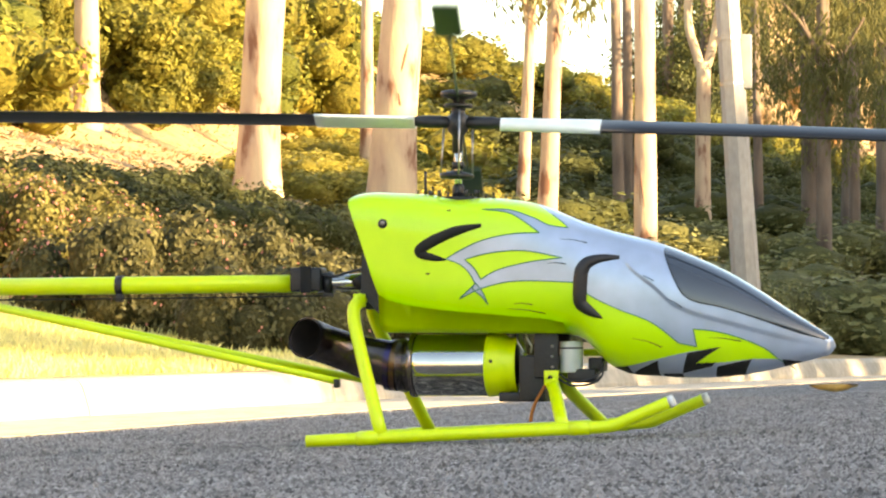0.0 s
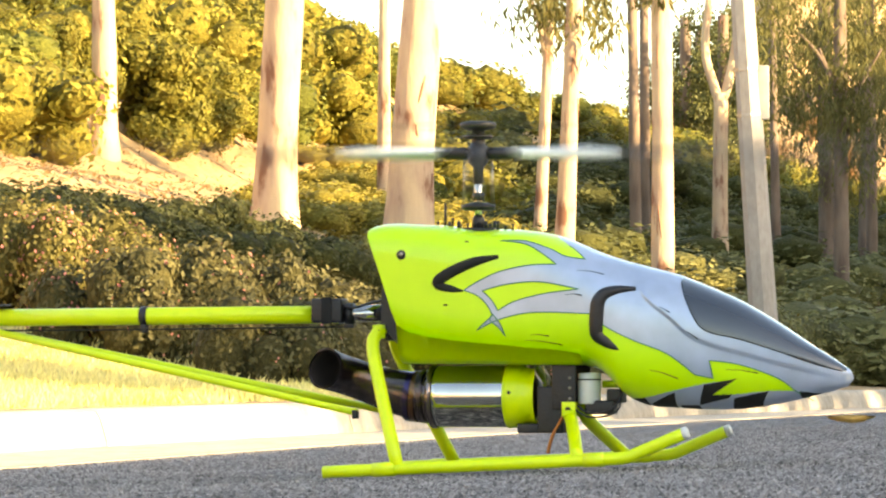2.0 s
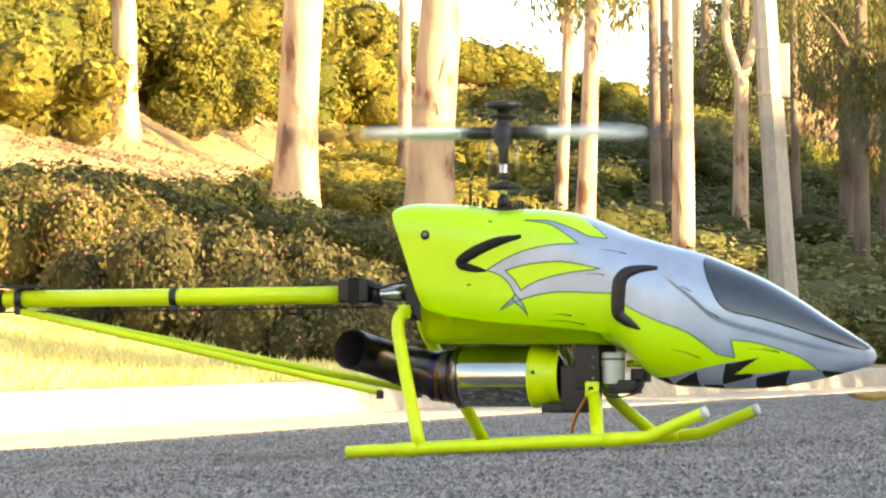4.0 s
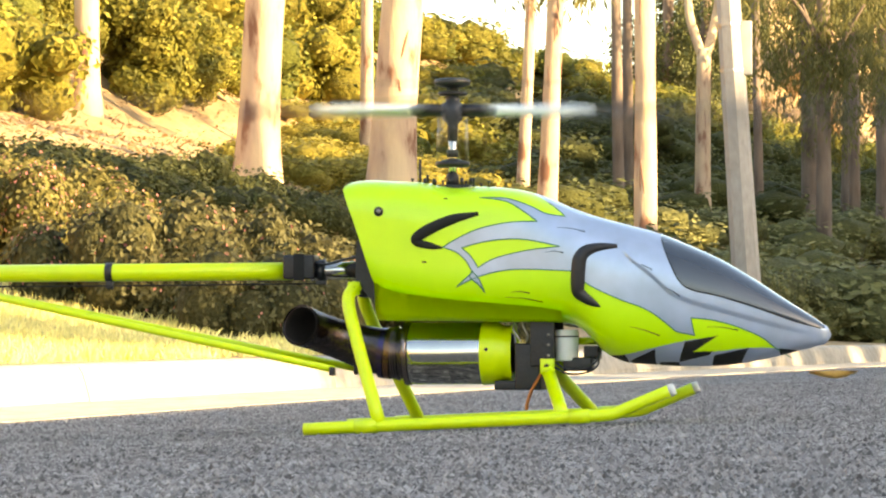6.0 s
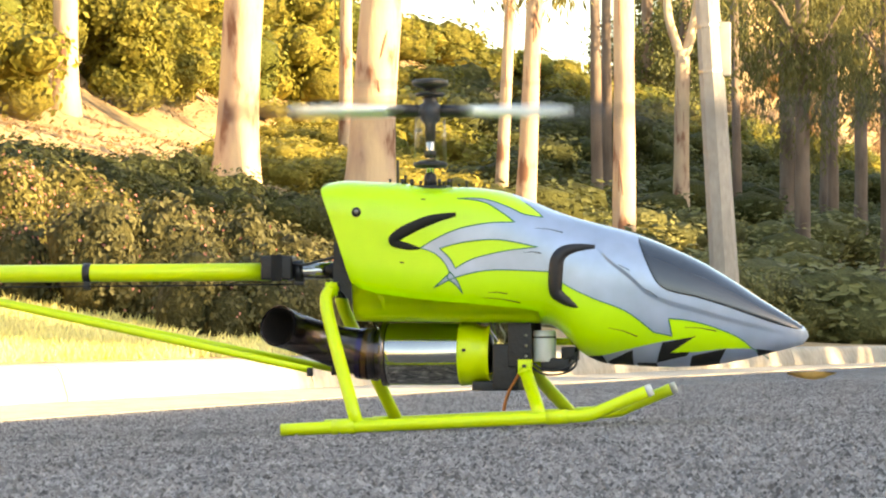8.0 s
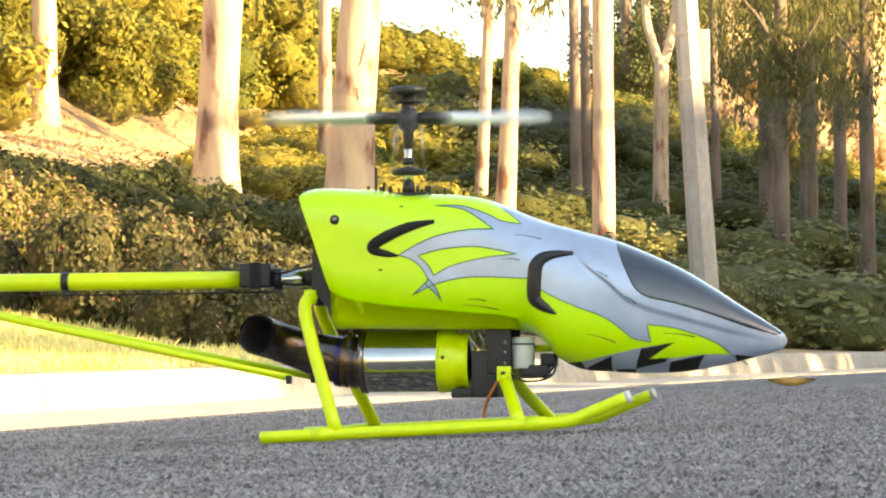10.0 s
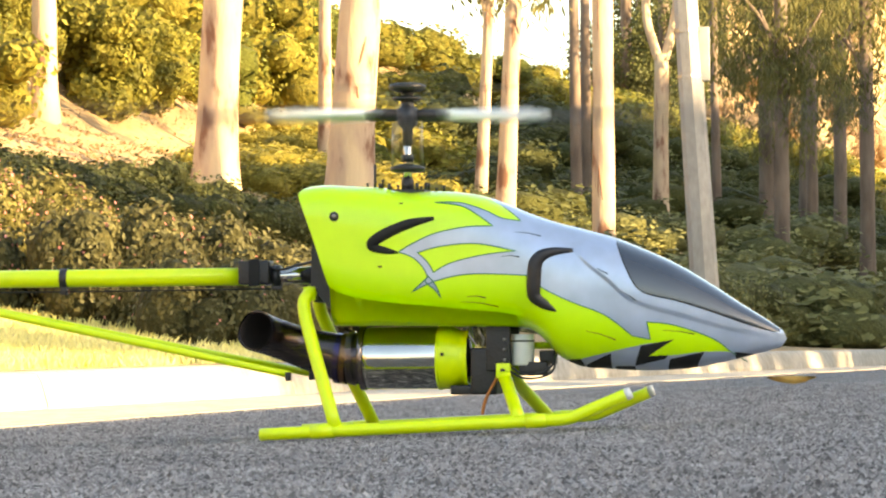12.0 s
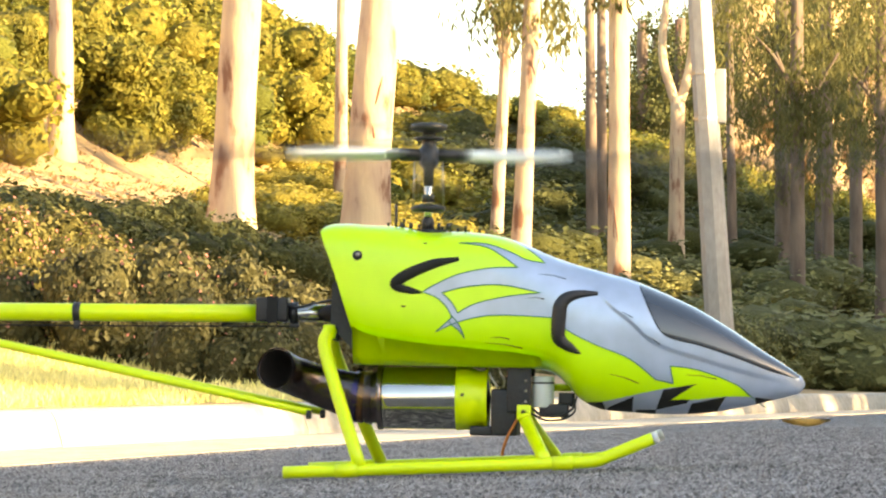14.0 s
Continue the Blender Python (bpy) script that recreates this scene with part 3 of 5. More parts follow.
def make_leaf_litter():
    """Fallen leaves and bark on the bare slope under the trees."""
    rng = random.Random(19)
    verts, faces = [], []
    for _ in range(4500):
        p = bearing_spot(rng.uniform(-0.125, -0.02), rng.uniform(5.0, 11.5))
        z = bank_z(p.x, p.y)
        a, k = rng.uniform(0, 6.28), rng.uniform(0.02, 0.06)
        c, n = math.cos(a) * k, math.sin(a) * k
        tip = rng.uniform(0.0, 0.05)
        i = len(verts)
        verts += [(p.x - c, p.y - n, z), (p.x + n * 0.35, p.y - c * 0.35, z + 0.012), (p.x + c, p.y + n, z + tip), (p.x - n * 0.35, p.y + c * 0.35, z + 0.012)]
        faces.append((i, i + 1, i + 2, i + 3))
    tagged(grid_mesh("leaf_litter", verts, faces, LITTER, smooth=False), "brown fallen leaves and bark on the bare slope", "leaf litter", kind="stuff")


make_leaf_litter()


def make_tree(b, d, width, lean=0.0, height=9.0, mat=None, fork=None, crown=None, bend=0.0, seed=0, leaf=0.030):
    """A gum tree: tapered bending trunk with root flare, limbs, and hanging leaves high up."""
    rng = random.Random(300 + seed)
    x, y = b * d, d
    z0 = bank_z(x, y)
    tree = tagged(new("tree"), "tall eucalyptus with smooth peeling bark on the bank" if mat is None else "slender eucalyptus with rough brown bark on the bank", "tree", "eucalyptus trees")
    tree.location = (x, y, z0)
    mat = mat or BARK
    r = width / 2
    top = fork or height

    def centre(h):
        return Vector((lean * h + bend * math.sin(h * 0.8 + seed) * 0.5, 0.05 * math.sin(h * 0.6 + seed), h))
    path, radii = [], []
    n = int(top / 0.22)
    for k in range(n + 1):
        h = -0.2 + (top + 0.2) * k / n
        path.append(centre(h))
        radii.append(r * (1 - 0.045 * max(h, 0)) * (1 + 0.45 * math.exp(-max(h, 0) * 3.2)) * (1 + 0.05 * noise.noise(Vector((seed, 0, h * 1.3)))))
    bm = tube(path, radii, 20)
    for v in bm.verts:
        a = math.atan2(v.co.y, v.co.x)
        v.co += Vector((math.cos(a), math.sin(a), 0)) * r * 0.09 * noise.noise(Vector((math.cos(a) * 1.5, math.sin(a) * 1.5 + seed, v.co.z * 1.1)))
    part("trunk", bm, mat, tree)
    if mat is BARK:
        for k in range(7):
            h0, a0 = rng.uniform(0.6, 4.2), rng.uniform(3.4, 6.0)
            pts = [centre(h0 + 0.09 * i) + Vector((math.cos(a0 + 0.1 * i * math.sin(k)), math.sin(a0 + 0.1 * i * math.sin(k)), 0)) * r * (1 - 0.045 * (h0 + 0.09 * i)) * 0.955 for i in range(rng.randint(3, 5))]
            part("bark_strip", tube(pts, [0.003 + rng.uniform(0.03, 0.07) * r * math.sin(math.pi * (i + 0.6) / (len(pts) + 0.2)) for i in range(len(pts))], 8), BARK_RED, tree, "strip of red-brown peeling bark")
    ends = []
    if fork:
        for way in (-1, 1):
            pts = [centre(fork - 0.15), centre(fork) + Vector((way * 0.10, 0, 0.12)), centre(fork) + Vector((way * 0.22, 0.05, 0.7)), centre(fork) + Vector((way * 0.26 + 0.1, 0, 2.0)), centre(fork) + Vector((way * 0.6, 0, 4.4))]
            pts = smooth_path(pts, 5)
            rr = [r * 0.68 * (1 - 0.5 * k / len(pts)) for k in range(len(pts))]
            part("limb", tube(pts, rr, 14), mat, tree)
            ends.append(pts[-1])
    # crown: limbs and hanging clumps
    for cx, cz, wide, high, count in crown or []:
        c = Vector((cx, 0, cz - z0))
        start = centre(min(max(c.z - 0.6, 0.5), height * 0.95))
        pts = smooth_path([start, (start + c) / 2 + Vector((0, 0, 0.25)), c + Vector((0, 0, high * 0.3))], 5)
        part("limb", tube(pts, [0.045 * (1 - 0.7 * k / len(pts)) for k in range(len(pts))], 8), mat, tree)
        clumps = [c + Vector((rng.uniform(-1, 1) * wide, rng.uniform(-1, 1) * wide, rng.uniform(-0.4, 1) * high)) for _ in range(max(5, count // 90))]

        def shape(q, clumps=clumps, high=high):
            hub = q.choice(clumps)
            drop = q.random()
            return hub + Vector((q.gauss(0, 0.10 + 0.06 * drop), q.gauss(0, 0.12), -drop * 0.55 * high + 0.1 * q.gauss(0, 1))), Vector((q.gauss(0, 0.3), q.gauss(0, 0.3), -0.6))
        verts, faces = leaf_cloud(count, leaf, rng, shape, 4.6 if leaf < 0.05 else 1.6, 1.1)
        grid_mesh("crown", verts, faces, LEAF_DEEP if leaf > 0.05 else LEAF_GUM, tree, "hanging narrow gum leaves", smooth=False)
    return tree


def make_trees():
    make_tree(-0.0942, 42, 0.27, 0.0, bend=0.03, seed=1)
    make_tree(-0.0500, 33, 0.36, 0.062, bend=0.03, seed=2)
    make_tree(-0.0145, 35.7, 0.43, 0.072, bend=0.03, seed=3)
    make_tree(-0.0198, 50, 0.18, 0.0, bend=0.04, seed=4)
    make_tree(0.0204, 45, 0.145, 0.045, bend=0.02, seed=5, crown=[(-0.12, 4.6, 0.36, 0.9, 800), (0.25, 4.85, 0.4, 0.8, 600)])
    make_tree(0.0265, 42, 0.215, 0.045, bend=0.02, seed=6, crown=[(0.22, 4.45, 0.36, 0.9, 800), (0.0, 5.1, 0.6, 0.8, 700)])
    make_tree(0.0525, 40, 0.25, 0.005, bend=0.02, seed=7, crown=[(0.15, 4.7, 0.40, 0.7, 500)])
    make_tree(0.0458, 55, 0.17, -0.01, mat=BARK_DARK, seed=8)
    make_tree(0.0482, 57, 0.17, 0.0, mat=BARK_DARK, seed=9)
    make_tree(0.0678, 55, 0.235, 0.01, fork=2.75, bend=0.02, seed=10)
    make_tree(0.0826, 60, 0.15, -0.01, mat=BARK_DARK, seed=11)
    right = [(0.1, 6.5, 1.3, 1.0, 2400), (-0.6, 5.2, 0.9, 1.5, 1120), (0.3, 4.8, 0.8, 1.6, 1300), (0.2, 3.8, 0.4, 1.0, 460), (-0.8, 5.6, 0.7, 1.1, 740), (0.4, 5.9, 0.75, 1.1, 740)]
    make_tree(0.0957, 65, 0.29, 0.0, mat=BARK_DARK, seed=12, crown=right)
    make_tree(0.0997, 55, 0.23, 0.0, mat=BARK_DARK, seed=13, crown=[(0.0, 5.7, 1.3, 1.0, 2200), (0.2, 3.9, 0.45, 1.3, 1120), (-0.3, 4.7, 0.9, 1.2, 1210), (0.6, 4.6, 0.6, 1.5, 930), (-0.6, 5.0, 0.7, 1.0, 610)])
    make_tree(0.1053, 75, 0.24, 0.02, mat=BARK_DARK, seed=14, crown=[(0.3, 6.0, 0.8, 1.5, 840)])
    make_tree(0.1150, 70, 0.26, 0.0, mat=BARK_DARK, seed=15, crown=[(0.0, 7.0, 1.4, 1.0, 2200), (-0.3, 5.6, 0.7, 1.5, 790), (0.5, 6.2, 0.8, 1.6, 700), (-0.7, 5.9, 0.75, 1.1, 790)])
    make_tree(0.1220, 60, 0.26, 0.0, mat=BARK_DARK, seed=16, crown=[(-0.2, 6.2, 1.3, 1.0, 2200), (-0.3, 4.8, 0.6, 1.3, 930), (-0.9, 5.2, 0.6, 1.2, 790), (0.2, 5.3, 0.7, 1.1, 700)])
    make_tree(0.1075, 62, 0.20, 0.0, mat=BARK_DARK, seed=17, crown=[(-0.4, 5.0, 0.6, 1.0, 610), (0.5, 5.2, 0.7, 1.0, 610)])
    for k, (b, d, z) in enumerate(((0.0590, 112, 8.6), (0.0630, 118, 9.6), (0.0690, 110, 9.0), (0.0745, 120, 9.8))):
        make_tree(b, d, 0.4, 0.0, height=5.0, mat=BARK_DARK, seed=20 + k, crown=[(0.0, z - 0.8, 0.9, 1.6, 2600), (-0.7, z, 0.9, 1.3, 1800), (0.7, z + 0.3, 0.8, 1.3, 1800), (0.0, z + 1.2, 0.9, 1.2, 1600)], leaf=0.07)


make_trees()


def make_shade_trees():
    """Unseen trees added behind the long block across the road: their crowns over its roof shade the foot of the bank.
    """
    for k, s in enumerate((3.0, 5.6, 8.2, 10.6, 12.9, 15.0, 17.0)):
        p, tall = spot(s, 18.6), s > 9
        rng = random.Random(700 + k)
        tree = tagged(new("tree"), "unseen leafy tree added across the road to shade the bank", "tree", "trees across the road")
        tree.location = (p.x, p.y, 0.1)
        part("trunk", tube([(0, 0, 3.4), (0.05, 0, 4.6), (0, 0, 7.6 if tall else 6.0)], [0.14, 0.12, 0.06], 12), BARK_DARK, tree)
        # crown heights are chosen for where their shadow falls on kerb and shrubs
        hubs = [Vector((rng.uniform(-1.2, 1.2), rng.uniform(-1.2, 1.2), rng.uniform(5.36, 5.95))) for _ in range(14)]
        hubs += [Vector((rng.uniform(-1.3, 1.3), rng.uniform(-1.2, 1.2), rng.uniform(5.8, 7.6))) for _ in range(34 if tall else 0)]

        def shape(q, hubs=hubs):
            out = Vector((q.gauss(0, 1), q.gauss(0, 1), q.gauss(0, 1))).normalized()
            return q.choice(hubs) + out * 0.45 * q.random() ** 0.4, out
        verts, faces = leaf_cloud(11000 if tall else 2600, 0.10, rng, shape, 1.6)
        grid_mesh("crown", verts, faces, LEAF_DEEP, tree, smooth=False)


make_shade_trees()


def make_pole():
    pole = tagged(new("street_pole"), "pale octagonal concrete street pole behind the kerb", "pole")
    base = Vector((0.0802 * 30.9, 30.9, bank_z(0.0802 * 30.9, 30.9) - 0.1))
    pole.location = base
    lean = -0.058
    bm = tube([(lean * h, 0, h) for h in (0, 2, 4, 8)], [0.122, 0.105, 0.088, 0.06], 8)
    part("shaft", bm, POLE, pole, smooth=False)
    for h in (2.30, 2.67):
        z = h
        part("band", tube([(lean * (z - 0.012), 0, z - 0.012), (lean * (z + 0.012), 0, z + 0.012)], 0.108, 8), ALLOY, pole, "bright steel strap", smooth=False)
    part("box", block((lean * 2.48 + 0.07, -0.05, 2.26), (lean * 2.48 + 0.165, 0.07, 2.70), 0.01), GREY_BOX, pole, "pale grey metal box strapped on")


make_pole()


def make_litter():
    rng = random.Random(4)
    bm = bmesh.new()
    c = Vector((0.1018 * 15.0, 15.0, 0))
    z = road_z((c - EDGE).dot(ACROSS), (c - EDGE).dot(ALONG)) + 0.004
    pts = [Vector((0.095 * math.cos(a) * (1 + 0.15 * math.sin(3 * a)), 0.06 * math.sin(a), 0.012 + 0.014 * math.cos(2 * a))) for a in (k * 0.5236 for k in range(12))]
    hub = bm.verts.new((0, 0, 0.03))
    ring = [bm.verts.new(p) for p in pts]
    for k in range(12):
        bm.faces.new((hub, ring[k], ring[(k + 1) % 12]))
    bmesh.ops.solidify(bm, geom=bm.faces[:], thickness=0.004)
    ob = finish("fallen_leaf", bm, DRY_LEAF)
    ob.location = (c.x, c.y, z)
    tagged(ob, "curled dry yellow-brown leaf lying on the asphalt", "leaf")


make_litter()


def make_chippings():
    """Loose and half-bedded chippings that make the asphalt rough under the low view."""
    rng = np.random.default_rng(3)
    n = 100000
    y = 2.45 + 12.0 * rng.random(n) ** 1.6
    x = (rng.random(n) * 2 - 1) * y * 0.135
    v = (x - EDGE.x) * ACROSS.x + (y - EDGE.y) * ACROSS.y
    keep = v > 0.05
    x, y, v = x[keep], y[keep], v[keep]
    n = len(x)
    along = (x - EDGE.x) * ALONG.x + (y - EDGE.y) * ALONG.y
    z = EDGE_Z + 0.03 * np.minimum(v, 4.6) - 0.03 * np.maximum(v - 4.6, 0) + 0.09 * (1 - np.exp(-np.maximum(along, 0) / 12))
    r = 0.0010 + 0.0042 * rng.random(n) ** 3.0 + 0.00012 * y
    turn = rng.random(n) * 6.283
    verts = []
    for k in range(3):
        a = turn + k * 2.0944 + 0.6 * (rng.random(n) - 0.5)
        q = r * (0.8 + 0.5 * rng.random(n))
        verts.append(np.stack([x + q * np.cos(a), y + q * np.sin(a), z - 0.001], -1))
    verts.append(np.stack([x + 0.4 * r * (rng.random(n) - 0.5), y + 0.4 * r * (rng.random(n) - 0.5), z + r * (0.45 + 0.5 * rng.random(n))], -1))
    co = np.stack(verts, 1).reshape(-1, 3)
    faces = []
    for base in range(0, 4 * n, 4):
        faces += [(base, base + 1, base + 3), (base + 1, base + 2, base + 3), (base + 2, base, base + 3)]
    tagged(grid_mesh("chippings", co.tolist(), faces, CHIPPING, smooth=False), "grey stone chippings standing out of the asphalt", "chippings", kind="stuff")


make_chippings()


# ---- the model helicopter; x to the nose, y away from the camera, z up ----
TOP = curve_of([(-0.19, 0.380), (-0.172, 0.394), (-0.155, 0.398), (-0.09, 0.398), (-0.035, 0.394), (0, 0.387), (0.048, 0.388), (0.094, 0.385), (0.131, 0.378), (0.159, 0.368), (0.196, 0.352), (0.242, 0.336), (0.287, 0.324), (0.337, 0.310), (0.387, 0.290), (0.442, 0.264), (0.487, 0.237), (0.541, 0.201), (0.577, 0.178), (0.597, 0.164), (0.606, 0.156), (0.610, 0.147)])
LOW = curve_of([(-0.19, 0.250), (-0.125, 0.226), (-0.105, 0.208), (-0.08, 0.199), (-0.028, 0.190), (0.101, 0.177), (0.183, 0.167), (0.208, 0.160), (0.228, 0.143), (0.247, 0.122), (0.274, 0.107), (0.328, 0.100), (0.401, 0.097), (0.455, 0.100), (0.508, 0.109), (0.553, 0.120), (0.589, 0.1295), (0.603, 0.135), (0.610, 0.145)])
WIDE = curve_of([(-0.19, 0.080), (-0.1, 0.090), (0, 0.097), (0.1, 0.100), (0.2, 0.102), (0.28, 0.100), (0.35, 0.092), (0.42, 0.078), (0.5, 0.056), (0.56, 0.036), (0.592, 0.021), (0.605, 0.011), (0.610, 0.001)])


SHOULDER = curve_of([(0.25, 0.318), (0.281, 0.287), (0.300, 0.268), (0.335, 0.240), (0.362, 0.215), (0.385, 0.203), (0.44, 0.186), (0.52, 0.163), (0.585, 0.148), (0.62, 0.14)])


def half_width(x, z):
    t, l = TOP(x), LOW(x)
    q = np.clip(np.abs(2 * (z - l) / np.maximum(t - l, 1e-4) - 1), 0, 1)
    w = WIDE(x) * (1 - q ** (3.4 + 2.2 * np.clip((0.2 - x) / 0.12, 0, 1))) ** (1 / 2.5)
    step = np.clip((z - SHOULDER(x)) / 0.010 + 0.5, 0, 1)
    w = w + 0.0030 * step * step * (3 - 2 * step) * np.clip((x - 0.275) / 0.02, 0, 1) * np.clip((0.6 - x) / 0.08, 0, 1) * np.clip((1 - q) / 0.25, 0, 1)
    # bulge of the nose's shoulder over the chin
    return w * (1 - 0.10 * np.exp(-((z - l) / 0.05) ** 2) * np.clip((x - 0.22) / 0.1, 0, 1))


def on_skin(x, z, out=0.0, side=-1):
    return Vector((x, side * (float(half_width(np.float64(x), np.float64(z))) + out), z))


def outline(points, steps=6):
    """A closed outline of (x, z) points, smooth but for corners, which are given twice."""
    n, out = len(points), []
    for i in range(n):
        a, b, c, d = (Vector(points[(i + k) % n]) for k in (-1, 0, 1, 2))
        if (b - c).length < 1e-6:
            continue
        for k in range(steps):
            t = k / steps
            out.append(0.5 * (2 * b + (c - a) * t + (2 * a - 5 * b + 4 * c - d) * t * t + (3 * b - a - 3 * c + d) * t ** 3))
    return out


def inside(poly, x, z):
    hit = np.zeros(x.shape, bool)
    for a, b in zip(poly, poly[1:] + poly[:1]):
        with np.errstate(divide="ignore", invalid="ignore"):
            hit ^= ((a[1] > z) != (b[1] > z)) & (x < (b[0] - a[0]) * (z - a[1]) / (b[1] - a[1] + 1e-12) + a[0])
    return hit


P_NOSE = outline([(0.335, 0.42), (0.335, 0.42), (0.12, 0.42), (0.12, 0.42), (0.120, 0.386), (0.120, 0.386), (0.155, 0.365), (0.178, 0.350), (0.195, 0.336), (0.195, 0.336), (0.165, 0.341), (0.140, 0.353),
                  (0.100, 0.366), (0.058, 0.367), (0.058, 0.367), (0.100, 0.361), (0.128, 0.346), (0.153, 0.328), (0.153, 0.328), (0.110, 0.327), (0.062, 0.318), (0.026, 0.303), (0.000, 0.288), (0.000, 0.288),
                  (0.022, 0.280), (0.038, 0.266), (0.048, 0.248), (0.048, 0.248), (0.021, 0.224), (0.021, 0.224), (0.062, 0.242), (0.117, 0.252), (0.206, 0.249), (0.206, 0.249), (0.235, 0.227), (0.278, 0.206), (0.330, 0.185),
                  (0.372, 0.152), (0.372, 0.152), (0.400, 0.146), (0.400, 0.146), (0.395, 0.174), (0.395, 0.174), (0.430, 0.170), (0.465, 0.160), (0.502, 0.144), (0.524, 0.126), (0.524, 0.126), (0.56, 0.100), (0.56, 0.100), (0.65, 0.10), (0.65, 0.10), (0.65, 0.42), (0.65, 0.42)], 5)
P_LEAF = outline([(0.031, 0.287), (0.031, 0.287), (0.072, 0.297), (0.127, 0.300), (0.190, 0.288), (0.190, 0.288), (0.136, 0.282), (0.085, 0.270), (0.057, 0.255), (0.057, 0.255), (0.047, 0.272)])
P_WINDOW = outline([(0.343, 0.304), (0.343, 0.304), (0.348, 0.34), (0.348, 0.34), (0.62, 0.34), (0.62, 0.34), (0.600, 0.156), (0.600, 0.156), (0.555, 0.168), (0.492, 0.191), (0.439, 0.208), (0.400, 0.217), (0.380, 0.229), (0.365, 0.255)])
P_TEETH = outline([(0.255, 0.114), (0.255, 0.114), (0.287, 0.116), (0.336, 0.127), (0.392, 0.139), (0.421, 0.141), (0.421, 0.141), (0.396, 0.120), (0.396, 0.120), (0.437, 0.121), (0.483, 0.126), (0.537, 0.125), (0.561, 0.120), (0.561, 0.120), (0.561, 0.07), (0.561, 0.07), (0.255, 0.07), (0.255, 0.07)])
P_CHECKS = [[(0.250, 0.114), (0.287, 0.116), (0.291, 0.107), (0.285, 0.09), (0.25, 0.09)], [(0.293, 0.106), (0.337, 0.125), (0.334, 0.102), (0.330, 0.08), (0.30, 0.08)],
            [(0.384, 0.136), (0.437, 0.146), (0.396, 0.120), (0.426, 0.121), (0.421, 0.115), (0.372, 0.104)], [(0.340, 0.104), (0.372, 0.104), (0.368, 0.08), (0.336, 0.08)],
            [(0.429, 0.115), (0.483, 0.126), (0.470, 0.104), (0.466, 0.08), (0.415, 0.08)], [(0.530, 0.1255), (0.566, 0.121), (0.530, 0.114)]]
P_SPEAR = outline([(0.021, 0.224), (0.021, 0.224), (0.05, 0.243), (0.062, 0.242), (0.062, 0.242)])
P_HOOK = outline([(0.048, 0.250), (0.048, 0.250), (0.060, 0.235), (0.068, 0.215), (0.068, 0.215), (0.058, 0.228), (0.044, 0.240)])


